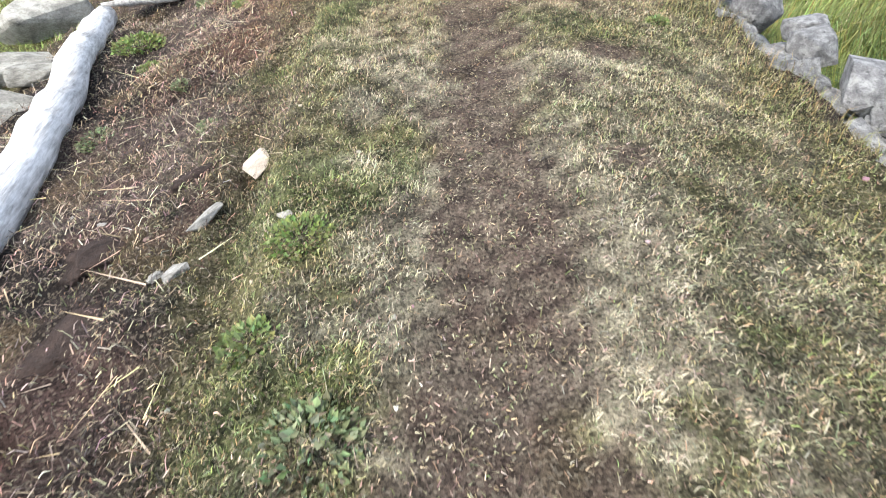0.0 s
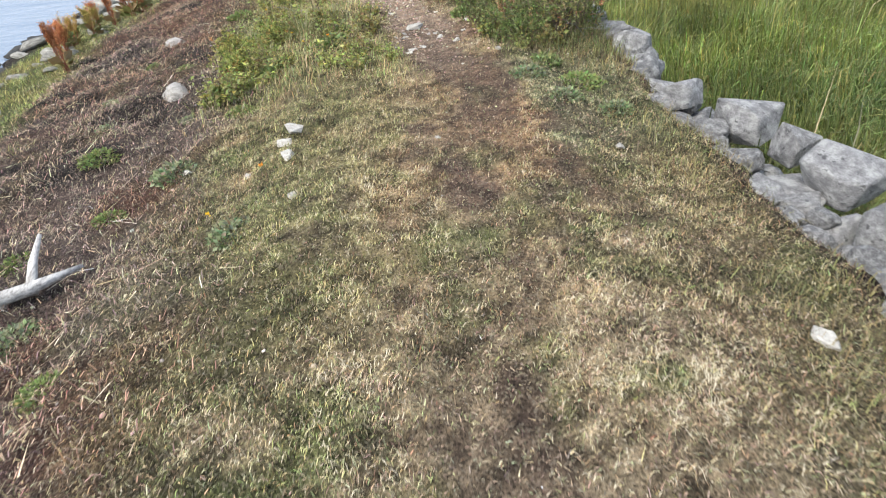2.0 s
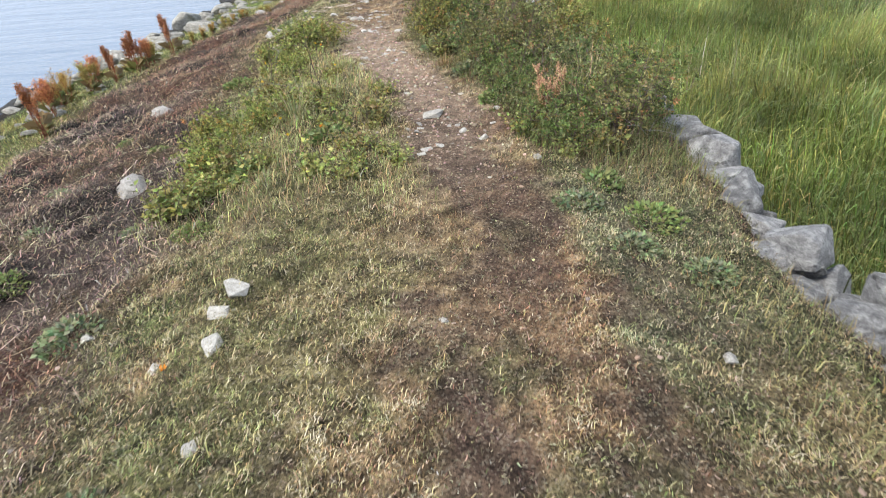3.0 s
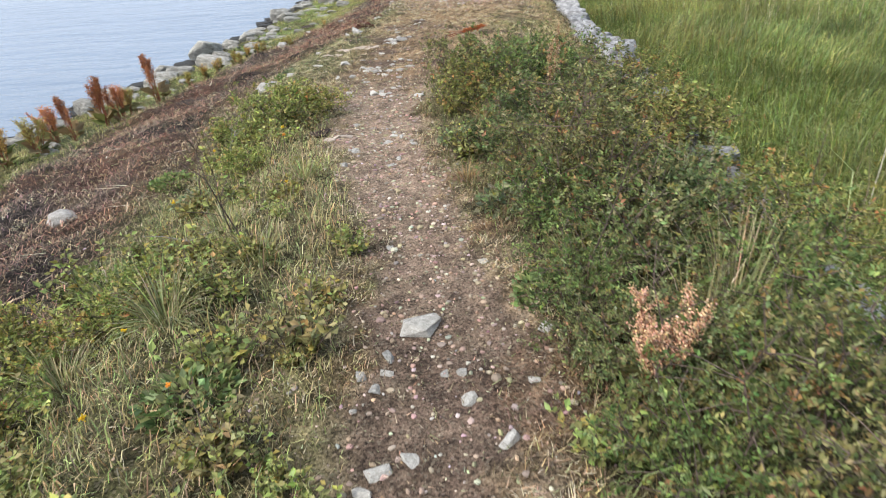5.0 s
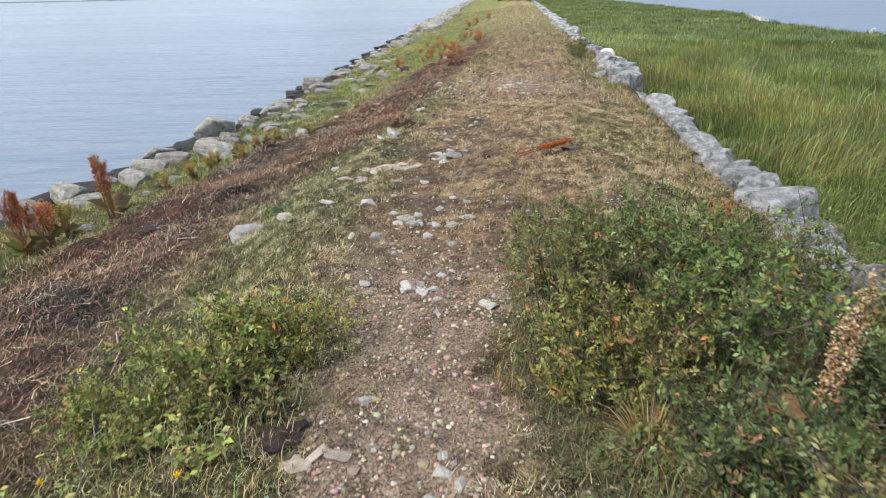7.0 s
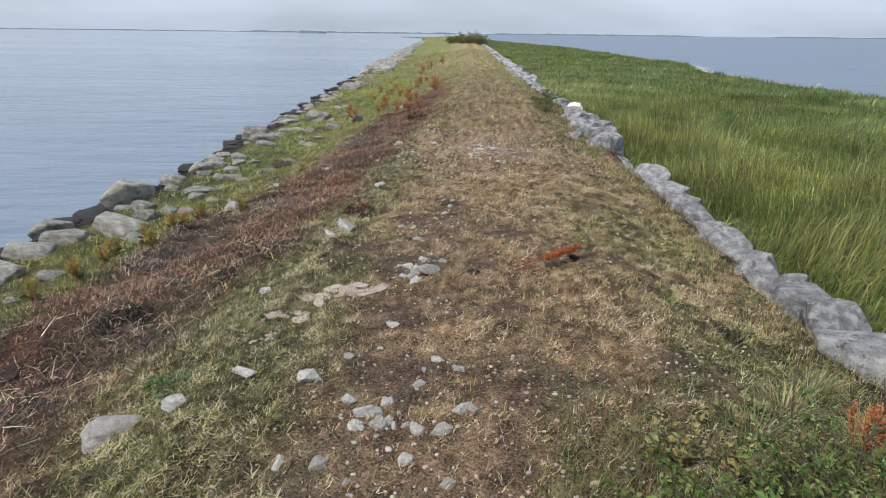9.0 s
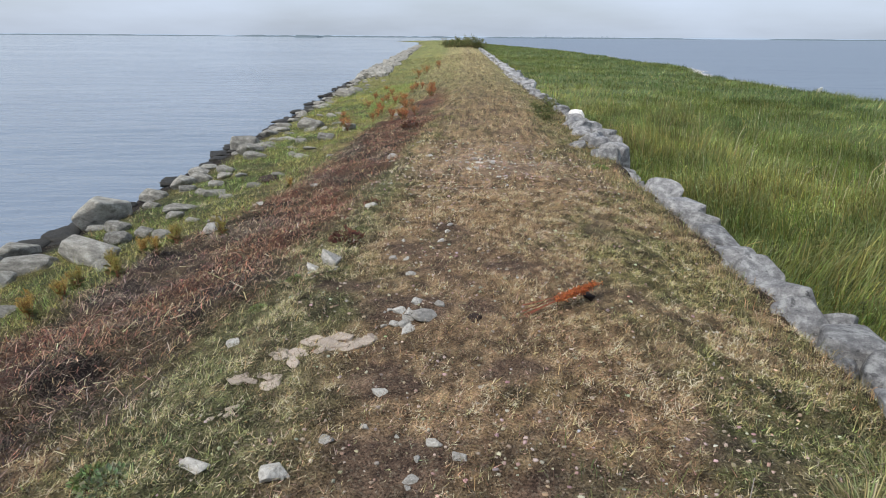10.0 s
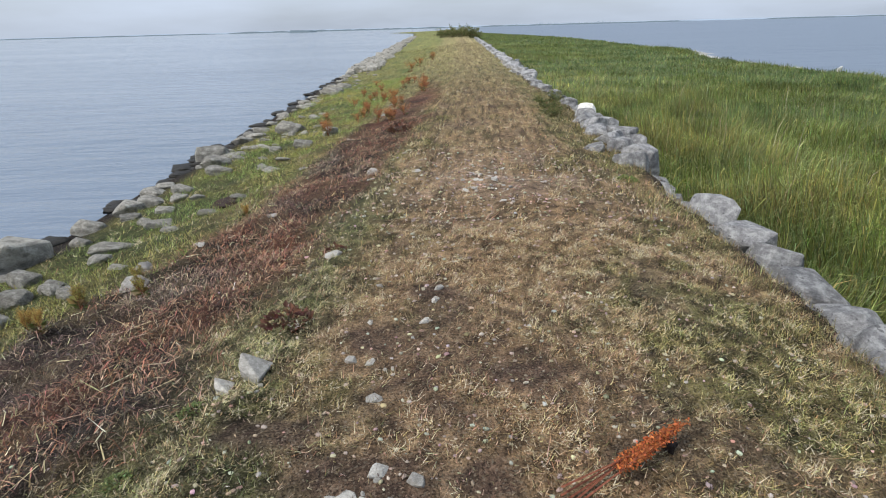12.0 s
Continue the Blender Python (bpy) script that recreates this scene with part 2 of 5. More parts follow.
def path_half(y):
    return table(y, (-4, 0.32), (0.8, 0.31), (1.3, 0.25), (3.3, 0.2), (4.2, 0.22), (5.4, 0.13), (6.3, 0.22), (6.8, 0.3), (7.4, 0.28), (8.3, 0.34), (9.4, 0.31), (10.4, 0.3), (11.8, 0.34), (12.7, 0.42), (13.5, 0.5), (15, 0.5), (18, 0.3), (20, 0.4), (26, 0.25))


def shore_x(y):
    return table(y, (-20, -5.6), (15, -5.3), (18, -5.0), (20, -4.8), (23, -4.8), (26, -5.0), (30, -5.1), (42, -5.7), (76, -7.4), (230, -14), (320, -20), (400, -40))


def marsh_edge(y):
    return table(y, (-60, 18), (36, 18.6), (55, 18.2), (60, 19.2), (70, 21.2), (137, 22.3), (200, 16), (300, 9), (400, 4)) + 2.4 * (fbm(y, y * 0, 9, 4, 15) - 0.5) + 1.2 * (fbm(y, y * 0, 1.6, 3, 16) - 0.5)


def height(x, y):
    x, y = np.asarray(x, float), np.asarray(y, float)
    d = crown_west(y) - x
    span = crown_west(y) - shore_x(y)
    west = table(d / span, (-9, 0), (0, 0), (0.055, -0.11), (0.2, -0.29), (0.42, -0.5), (0.65, -0.68), (0.85, -0.8), (1.0, -0.94), (1.12, -1.2), (1.6, -1.8), (9, -2.2))
    e = x - wall_x(y)
    ragged = e + 0.34 * (fbm(x, y, 0.45, 4, 17) - 0.5)
    m = x - marsh_edge(y)
    east = -0.13 * ease(-1.3, -0.3, e) + (MARSH + 0.13) * ease(-0.22, 0.42, ragged) - 0.19 * ease(-0.5, 0.3, m) - 0.7 * ease(0.9, 3.0, m)
    rough = (fbm(x, y, 0.9, 4, 3) - 0.5) * 0.10 + (fbm(x, y, 0.16, 3, 8) - 0.5) * 0.055
    track = np.exp(-(((x - path_x(y)) / (path_half(y) * 1.1)) ** 2)) * ease(16, 12, y)
    weeds = wrack(x, y) * ((fbm(x, y, 0.5, 4, 21) - 0.5) * 0.22 + 0.02)
    hag = -0.07 * ease(0.16, 0.02, abs(d - 0.16 - 0.1 * fbm(y, y * 0, 0.6, 3, 4))) * ease(4.5, 3.0, y)
    return west + east + rough * (1 - 0.5 * track) - 0.035 * track + weeds + hag


def wrack(x, y):
    """How much dry seaweed and reed litter covers the western slope."""
    inner = table(y, (-4, -0.25), (2, -0.2), (5, -0.35), (8, -0.45), (10, -1.0), (14.2, -1.3), (15.3, -0.96), (17.6, -0.65), (21, -0.45), (26.6, 0.1), (40, 0.2))
    outer = table(y, (-4, -1.9), (6, -2.5), (9, -3.0), (12, -3.3), (15.4, -3.0), (17.5, -2.5), (20, -1.85), (25, -1.55), (31, -0.6), (40, -0.3))
    wobble = (fbm(x, y, 0.8, 4, 31) - 0.5) * 0.8
    return ease(0.3, -0.45, x - inner + wobble) * ease(-0.3, 0.25, x - outer + wobble) * ease(38, 30, y)


WORN_AND_SHADED_PATCHES = [
    # First row: the bank's crevice and peaty hollows, their shade painted as soil.
    (-0.48, 1.93, 0.06, 0.16), (-0.9, 1.96, 0.2, 0.12), (-0.58, 1.8, 0.1, 0.08), (-0.97, 2.37, 0.14, 0.1), (-0.82, 1.15, 0.3, 0.15),
    (1.44, 2.86, 0.2, 0.1), (1.02, 4.12, 0.1, 0.2), (0.95, 3.1, 0.16, 0.16), (1.17, 2.54, 0.1, 0.06), (1.28, 1.87, 0.1, 0.08), (1.43, 6.92, 0.28, 0.26), (1.07, 5.4, 0.15, 0.2),
    (0.88, 6.23, 0.1, 0.07), (1.04, 5.72, 0.1, 0.12), (0.21, 15.33, 0.36, 0.22), (0.93, 16.11, 0.2, 0.15), (0.85, 14.62, 0.22, 0.15), (0.17, 14.5, 0.22, 0.2), (-0.23, 15.66, 0.2, 0.12),
    (0.7, 15.4, 0.15, 0.14), (0.45, 17.1, 0.18, 0.15), (0.14, 16.48, 0.18, 0.18), (0.26, 13.9, 0.28, 0.26), (0.95, 13.74, 0.2, 0.18),
]


def bare(x, y):
    """Trodden soil, and the bank's crevice and hollows darkened as soil."""
    strong = table(y, (-4, 0.95), (3.6, 0.95), (4.4, 0.45), (5.8, 0.4), (6.4, 0.85), (7.2, 0.9), (8, 1.0), (12.5, 1.0), (13.4, 0.55), (15.6, 0.35), (17.0, 0.15), (19, 0.2), (20, 0.6), (21, 0.45), (23, 0.1), (60, 0.25))
    edge = abs(x - path_x(y)) / path_half(y)
    wobble = (fbm(x, y, 0.35, 4, 41) - 0.5) * 1.6 + (fbm(x, y, 0.07, 3, 42) - 0.5) * 1.0
    spots = ease(0.61, 0.66, 0.7 * fbm(x, y, 0.5, 5, 47) + 0.3 * fbm(x, y, 0.06, 2, 48) + 0.015 + 0.055 * ease(12, 14, y)) * ease(2.4, 1.8, x) * ease(-0.3, 0.2, x) * 0.8 * ease(40, 25, y) * (0.5 + 0.5 * ease(3, 6, y))
    worn = ease(1.35, 0.7, edge + wobble) * strong
    for px, py, rx, ry in WORN_AND_SHADED_PATCHES:
        worn = np.maximum(worn, 0.95 * ease(1.35, 0.75, np.hypot((x - px) / rx, (y - py) / ry) + 0.45 * wobble))
    return np.clip(np.maximum(worn, spots), 0, 1)


def gravel(y):
    return table(y, (7.1, 0.0), (8.2, 0.35), (9.3, 0.85), (10, 1.0), (12.4, 1.0), (13.2, 0.3), (13.8, 0.08), (15.5, 0.03), (17, 0.03), (19, 0.3), (20, 0.9), (21, 0.6), (22.5, 0.0))


def rough_growth(x, y):
    """Where long grass and shrubs stand beside the path."""
    side = abs(x - path_x(y)) - path_half(y)
    west = ease(6.9, 7.7, y) * ease(12.6, 11.6, y) * ease(-1.0, -0.5, x)
    east = ease(7.0, 8.0, y) * ease(14.2, 13.0, y + 0.6 * (x - 1.2)) * ease(3.4, 2.9, x)
    return ease(-0.02, 0.22, side + 0.3 * (fbm(x, y, 0.5, 3, 55) - 0.5)) * np.where(x < path_x(y), west, east)


DRY = np.array((0.37, 0.265, 0.14))
PALE = np.array((0.49, 0.405, 0.265))
RUST = np.array((0.33, 0.185, 0.10))
OLIVE = np.array((0.19, 0.182, 0.082))
FRESH = np.array((0.145, 0.18, 0.062))
SOIL = np.array((0.060, 0.037, 0.031))
GRIT = np.array((0.27, 0.195, 0.145))
WRACK_RED = np.array((0.175, 0.088, 0.059))
TAN = np.array((0.53, 0.355, 0.195))
SAGE = np.array((0.43, 0.40, 0.29))
WRACK_BROWN = np.array((0.185, 0.135, 0.115))
WRACK_DARK = np.array((0.045, 0.034, 0.030))
MARSH_GREEN = np.array((0.125, 0.168, 0.047))
MARSH_YELLOW = np.array((0.30, 0.285, 0.095))
MARSH_BLUE = np.array((0.112, 0.162, 0.058))


def turf_tone(x, y):
    c = blend(DRY, PALE, 0.8 * ease(0.4, 0.66, 0.4 * fbm(x, y, 0.3, 3, 61) + 0.6 * fbm(x, y, 0.05, 3, 62)))
    c = blend(c, RUST, 0.8 * ease(0.42, 0.66, fbm(x, y, 0.7, 4, 63)) * ease(-0.2, 0.5, x - path_x(y) + 0.4) * ease(1.5, 0.8, x - path_x(y)))
    c = blend(c, SAGE, 0.85 * ease(6.0, 2.5, y))
    c = blend(c, TAN, 0.8 * ease(12, 14.5, y) + 0.4 * ease(2.5, 4, y) * ease(8.5, 7, y))
    side = abs(x - path_x(y) - 0.25)
    moist = 0.5 * fbm(x, y, 0.8, 4, 67) + 0.5 * fbm(x, y, 0.18, 3, 66) + 0.19 * ease(0.65, 1.35, side) + 0.03 * ease(3, 0, y) - 0.06 - 0.055 * ease(2, 4, y) - 0.02 * ease(12, 15, y)
    c = blend(c, blend(OLIVE, np.array((0.27, 0.24, 0.092)), ease(11, 14, y)), 0.95 * ease(0.44, 0.62, moist))
    c = blend(c, FRESH, (0.7 - 0.42 * ease(11, 14, y)) * ease(0.60, 0.76, fbm(x, y, 0.45, 4, 69) + 0.12 * ease(0.5, 1.2, side)))
    lawn = fbm(x, y, 0.35, 3, 70) - 0.5
    c = blend(c, np.array((0.285, 0.265, 0.115)), 0.65 * ease(3.8, 5.0, y) * ease(8.4, 7.4, y) * ease(-0.15, 0.15, x + lawn) * ease(0.95, 0.6, x + lawn))
    c = blend(c, np.array((0.21, 0.245, 0.135)), 0.8 * ease(5.5, 6.2, y) * ease(8.0, 7.3, y) * ease(1.5, 1.85, x + lawn) * ease(2.8, 2.4, x))
    c = blend(c, np.array((0.20, 0.215, 0.10)), 0.7 * ease(12.5, 14, y) * ease(24, 19, y) * ease(-1.4, -0.9, x) * ease(0.0, -0.4, x + 0.6 * lawn))
    c = blend(c, np.array((0.235, 0.215, 0.095)), 0.75 * ease(20, 38, y))
    c = blend(c, FRESH, 0.65 * ease(1.4, 2.0, x + lawn) * ease(12.4, 13.2, y) * ease(15.4, 14.2, y))
    c = c * (0.42 + 1.2 * ease(0.3, 0.7, 0.4 * fbm(x, y, 0.16, 4, 64) + 0.6 * fbm(x, y, 0.04, 2, 65)))[..., None]
    c = blend(c, OLIVE * 0.6, 0.62 * ease(-1.2, -0.65, x - wall_x(y) + 0.35 * ease(3.5, 1.5, y) + 0.6 * (fbm(x, y, 0.6, 3, 68) - 0.5)) * ease(8.5, 6, y))
    return c


def litter_tone(x, y):
    red = blend(WRACK_RED, np.array((0.225, 0.095, 0.06)), ease(14, 17, y))
    return blend(WRACK_BROWN, red, np.maximum(ease(5.5, 11, y) * ease(0.25, 0.5, fbm(x, y, 1.2, 3, 74)), 0.9 * ease(0.5, 0.64, fbm(x, y, 0.9, 3, 76))))


def ground_tone(x, y):
    c = turf_tone(x, y)
    d = crown_west(y) - x
    low = ease(1.2, 2.6, d + 0.8 * (fbm(x, y, 0.8, 3, 71) - 0.5))
    c = blend(c, blend(FRESH * 0.9, MARSH_YELLOW * 0.8, ease(0.35, 0.6, fbm(x, y, 0.6, 4, 73))), low)
    c = blend(c, WRACK_DARK * 0.8, ease(0.75, 0.3, x - shore_x(y) + 0.5 * (fbm(x, y, 0.8, 3, 72) - 0.5)))
    w = blend(litter_tone(x, y), WRACK_DARK, ease(0.40, 0.62, fbm(x, y, 0.9, 4, 75)))
    w = blend(w, DRY * 0.7, 0.55 * ease(0.52, 0.7, fbm(x, y, 0.35, 4, 77)))
    c = blend(c, w, wrack(x, y))
    s = blend(SOIL, GRIT, np.clip(gravel(y), 0, 1) * (0.75 + 0.25 * fbm(x, y, 0.3, 3, 79)))
    c = blend(c, s, 0.92 * bare(x, y))
    # Olive under the growth; its eastern darkening is shrub shade put into colour.
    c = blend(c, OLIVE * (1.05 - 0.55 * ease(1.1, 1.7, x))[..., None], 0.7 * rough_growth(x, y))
    e = x - wall_x(y)
    m = blend(MARSH_GREEN, MARSH_BLUE, ease(0.4, 0.65, fbm(x, y, 5, 3, 81))) * 0.75
    m = blend(m, MARSH_YELLOW * 0.75, 0.8 * ease(0.5, 0.7, fbm(x, y, 3, 4, 83)) * ease(9, 4, x))
    c = blend(c, SOIL * 0.8, ease(-0.3, -0.12, e) * ease(0.3, 0.1, e))
    c = blend(c, m, ease(0.1, 0.35, e))
    c = blend(c, np.array((0.56, 0.54, 0.50)), ease(-0.2, 0.3, x - marsh_edge(y)))
    return c


def make_sheet(name, xs, ys):
    gx, gy = np.meshgrid(xs, ys)
    x, y = gx.ravel(), gy.ravel()
    verts = np.c_[x, y, height(x, y)]
    i = np.arange(len(ys) - 1)[:, None] * len(xs) + np.arange(len(xs) - 1)[None]
    a = i.ravel()
    b, c, d = a + 1, a + len(xs) + 1, a + len(xs)
    tris = np.concatenate([np.c_[a, b, c], np.c_[a, c, d]])
    # Shade between the turf blades, painted into the ground tone below them.
    gap_shade = 0.38 + 0.62 * np.clip(bare(x, y) + ease(18, 60, y) + ease(0.1, 0.4, x - wall_x(y)), 0, 1)
    return arrays_mesh(name, verts, tris, ground_tone(x, y) * gap_shade[:, None], smooth=True)


xs = np.concatenate([np.linspace(-60, -7, 20), np.linspace(-6.6, -5.3, 8), np.arange(-5.2, -1.2, 0.08), np.arange(-1.2, 2.8, 0.042), np.arange(2.8, 3.6, 0.06), np.linspace(3.7, 12, 50), np.linspace(12.3, 24, 36), np.linspace(26, 60, 6)])
ys = np.concatenate([np.linspace(-60, -3, 20), np.arange(-2.0, -0.4, 0.08), np.arange(-0.4, 8, 0.042), np.arange(8, 19, 0.065), np.geomspace(19.1, 420, 190)])
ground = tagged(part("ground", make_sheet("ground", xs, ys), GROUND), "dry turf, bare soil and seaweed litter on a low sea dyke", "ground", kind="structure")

water_mesh = arrays_mesh("water", [(-4500, -4500, SEA), (4500, -4500, SEA), (4500, 4500, SEA), (-4500, 4500, SEA)], [(0, 1, 2), (0, 2, 3)])
tagged(part("water", water_mesh, WATER), "calm grey-blue sea with faint ripples", "sea", kind="structure")

bed_mesh = arrays_mesh("sea_bed", [(-4500, -4500, -3), (4500, -4500, -3), (4500, 4500, -3), (-4500, 4500, -3)], [(0, 1, 2), (0, 2, 3)], np.full((4, 3), 0.06))
tagged(part("sea_bed", bed_mesh, GROUND), "dark sea bed under the water", "ground", kind="structure")


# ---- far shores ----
# Haze is mixed into these base colours, bluer and paler with distance.
FAR_DARK, fn, fl, fb = material("far_land_haze_tinted", 1.0, 0.0)
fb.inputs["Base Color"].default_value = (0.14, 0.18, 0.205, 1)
FAR_PALE, fn, fl, fb = material("farthest_land_haze_tinted", 1.0, 0.0)
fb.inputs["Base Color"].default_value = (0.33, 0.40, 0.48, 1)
TOWN, fn, fl, fb = material("far_town_haze_tinted", 1.0, 0.0)
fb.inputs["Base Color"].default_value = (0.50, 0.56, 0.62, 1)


def far_land(x0, x1, y, top, mat, label, seed, lumps=12.0):
    xs = np.linspace(x0, x1, 160)
    taper = np.minimum(ease(0, 0.12, (xs - x0) / (x1 - x0)), ease(0, 0.12, (x1 - xs) / (x1 - x0)))
    h = top * taper * (0.35 + 0.9 * fbm(xs, xs * 0, (x1 - x0) / lumps, 5, seed)) + SEA + 0.1
    rows = [np.c_[xs, np.full(160, y), np.full(160, SEA - 0.5)], np.c_[xs, np.full(160, y + 12), h], np.c_[xs, np.full(160, y + 60), h], np.c_[xs, np.full(160, y + 80), np.full(160, SEA - 0.5)]]
    tris = []
    for r in range(3):
        for k in range(159):
            p = r * 160 + k
            tris += [(p, p + 1, p + 161), (p, p + 161, p + 160)]
    me = arrays_mesh("far_shore", np.concatenate(rows), tris, smooth=True)
    return tagged(part("far_shore", me, mat), label, "far shore", kind="structure")


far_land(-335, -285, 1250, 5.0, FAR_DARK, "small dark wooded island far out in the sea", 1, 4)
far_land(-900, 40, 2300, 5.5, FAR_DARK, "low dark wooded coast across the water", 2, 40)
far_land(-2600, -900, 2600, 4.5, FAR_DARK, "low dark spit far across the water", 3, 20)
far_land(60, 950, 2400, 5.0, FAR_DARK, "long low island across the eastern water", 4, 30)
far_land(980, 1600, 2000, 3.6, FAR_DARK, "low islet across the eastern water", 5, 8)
far_land(-4000, 4300, 4300, 10.0, FAR_PALE, "pale far coast with haze in its colour", 6, 60)

rng = np.random.default_rng(5)
for k in range(16):
    bx, bw, bh = 420 + k * 42 + rng.uniform(-12, 12), rng.uniform(8, 26), rng.uniform(8, 17)
    bmh = bmesh.new()
    bmesh.ops.create_cube(bmh, size=1, matrix=Matrix.LocRotScale((bx, 4240, SEA + bh / 2), None, (bw, 14, bh)))
    roof = bmesh.ops.create_cube(bmh, size=1, matrix=Matrix.LocRotScale((bx + bw * 0.1, 4240, SEA + bh + 1.5), None, (bw * 0.5, 8, 3)))
    me = bpy.data.meshes.new("far_building")
    bmh.to_mesh(me)
    bmh.free()
    tagged(part("far_building", me, TOWN), "pale building of a far town with haze in its colour", "building", "far town")


# ---- grass ----
def blades(name, x, y, length, width, lean, tones, mat, label, category, segs=1, z=None, curl=0.6, rng=None):
    """Grass as one mesh: every blade is a tapered strip that bends over."""
    k = len(x)
    z = height(x, y) - 0.004 if z is None else z
    az = rng.uniform(0, 2 * np.pi, k) if not isinstance(lean, tuple) else lean[1]
    ln = lean[0] if isinstance(lean, tuple) else lean
    out = np.c_[np.cos(az), np.sin(az), np.zeros(k)]
    side = np.c_[-np.sin(az + 0.4), np.cos(az + 0.4), np.zeros(k)] * (width / 2)[:, None]
    base = np.c_[x, y, z]
    up = np.array((0, 0, 1.0))
    tip = base + (out * np.sin(ln)[:, None] + up * np.cos(ln)[:, None]) * length[:, None]
    if segs == 1:
        verts = np.stack([base - side, base + side, tip], 1).reshape(-1, 3)
        tris = np.arange(3 * k).reshape(-1, 3)
        per = 3
    else:
        ml = ln * (1 - curl)
        mid = base + (out * np.sin(ml)[:, None] + up * np.cos(ml)[:, None]) * (0.55 * length)[:, None]
        tip = mid + (out * np.sin(ln * 1.7)[:, None] + up * np.cos(ln * 1.7)[:, None]) * (0.5 * length)[:, None]
        verts = np.stack([base - side, base + side, mid - side * 0.8, mid + side * 0.8, tip], 1).reshape(-1, 3)
        o = 5 * np.arange(k)[:, None]
        tris = np.concatenate([o + [0, 1, 3], o + [0, 3, 2], o + [2, 3, 4]])
        per = 5
    me = arrays_mesh(name, verts, tris, np.repeat(tones, per, axis=0))
    return tagged(part(name, me, mat), label, category, kind="stuff")


def scatter(rng, k, x0, x1, y0, y1, keep):
    x, y = rng.uniform(x0, x1, k), rng.uniform(y0, y1, k)
    ok = rng.uniform(0, 1, k) < keep(x, y)
    return x[ok], y[ok]


def varied(tones, rng, amount=0.35):
    k = len(tones)
    return np.clip(tones * np.exp(rng.normal(0, amount, k))[:, None] * np.exp(rng.normal(0, 0.1, (k, 3))), 0, 0.85)


def turf_cover(x, y):
    d = crown_west(y) - x
    e = x - wall_x(y)
    cover = (1 - 0.96 * bare(x, y)) * (1 - 0.8 * wrack(x, y)) * ease(-0.04, -0.2, e)
    return cover * (0.45 + 0.55 * ease(0.3, 0.55, fbm(x, y, 0.2, 3, 91))) * ease(0.5, 0.9, x - shore_x(y)) * (1 - 0.65 * rough_growth(x, y))


def turf(rng, k, x0, x1, y0, y1, size, name_label, segs=1):
    """Matted short blades, dead and live, lying over one another."""
    x, y = scatter(rng, k, x0, x1, y0, y1, turf_cover)
    k = len(x)
    c = ground_tone(x, y) * (0.92 - 0.04 * ease(9, 13, y))[:, None]
    kind = rng.uniform(0, 1, k)
    c = np.where((kind < 0.30)[:, None], blend(c, PALE, np.full(k, 0.42)), c)
    c = np.where((kind > 0.74)[:, None], c * 0.36, c)
    c = np.where(((kind > 0.36) & (kind < 0.46))[:, None], blend(c, FRESH * 1.3, 0.6 - 0.35 * ease(11, 14, y)), c)
    c = np.where(((kind > 0.46) & (kind < 0.51))[:, None], blend(c, RUST, np.full(k, 0.6)), c)
    clump = fbm(x, y, 0.05 * max(size, 1.0), 2, 120)
    c = c * np.exp((1.4 + 1.2 * ease(7, 12, y)) * (clump - 0.5) + 1.2 * (fbm(x, y, 0.22, 3, 121) - 0.5))[:, None]
    length = rng.uniform(0.012, 0.044, k) * size * (0.55 + 0.9 * clump)
    width = rng.uniform(0.002, 0.0042, k) * size
    z = height(x, y) - 0.003 + rng.uniform(0, 0.014, k) * min(size, 1.6)
    blades("turf", x, y, length, width, rng.uniform(0.6, 1.55, k), np.minimum(varied(c, rng, 0.44), np.array((0.62, 0.55, 0.40))), TURF, name_label, "grass", segs, z=z, curl=0.3, rng=rng)


rng = np.random.default_rng(11)
turf(rng, 430000, -1.3, 2.7, -0.1, 7.6, 0.85, "short trodden turf, half dry and straw-coloured", 2)
turf(rng, 600000, -2.2, 3.0, 7.6, 18.5, 1.15, "short dry turf on the crown of the dyke")
turf(rng, 120000, -5.0, 3.2, 18.5, 34, 2.2, "short dry turf farther along the dyke")
turf(rng, 60000, -5.8, 3.6, 34, 80, 3.8, "dry turf far along the dyke")
turf(rng, 40000, -4.9, -1.6, -0.3, 8.0, 1.4, "low green turf towards the sea shore")
turf(rng, 70000, -4.9, -2.6, 8.0, 18.5, 1.6, "low green turf along the sea shore")
turf(rng, 20000, -4.9, 2.6, -6, -0.1, 2.6, "short dry turf behind the start of the walk")

# tufts of longer, lighter grass on the crown
x, y = scatter(rng, 26000, -1.0, 2.7, 0, 26, lambda x, y: turf_cover(x, y) * ease(0.55, 0.7, fbm(x, y, 0.35, 3, 95)))
blades("grass_tufts", x, y, rng.uniform(0.035, 0.085, len(x)), rng.uniform(0.002, 0.004, len(x)), rng.uniform(0.2, 1.1, len(x)), varied(blend(turf_tone(x, y), OLIVE * 1.4, np.full(len(x), 0.3)), rng), TURF, "tufts of longer grass in the dry turf", "grass", 2, rng=rng)

# long grass by the wall's foot and under the shrubs
x, y = scatter(rng, 120000, -1.4, 3.3, 7.0, 14.6, lambda x, y: rough_growth(x, y) * (0.3 + 0.7 * fbm(x, y, 0.3, 3, 97)))
k = len(x)
c = blend(OLIVE * 1.2, FRESH * 1.6, rng.uniform(0, 1, k))
dry = 0.5 - 0.26 * ease(0.2, 0.5, x - path_x(y)) + 0.5 * (fbm(x, y, 0.5, 3, 98) - 0.5)
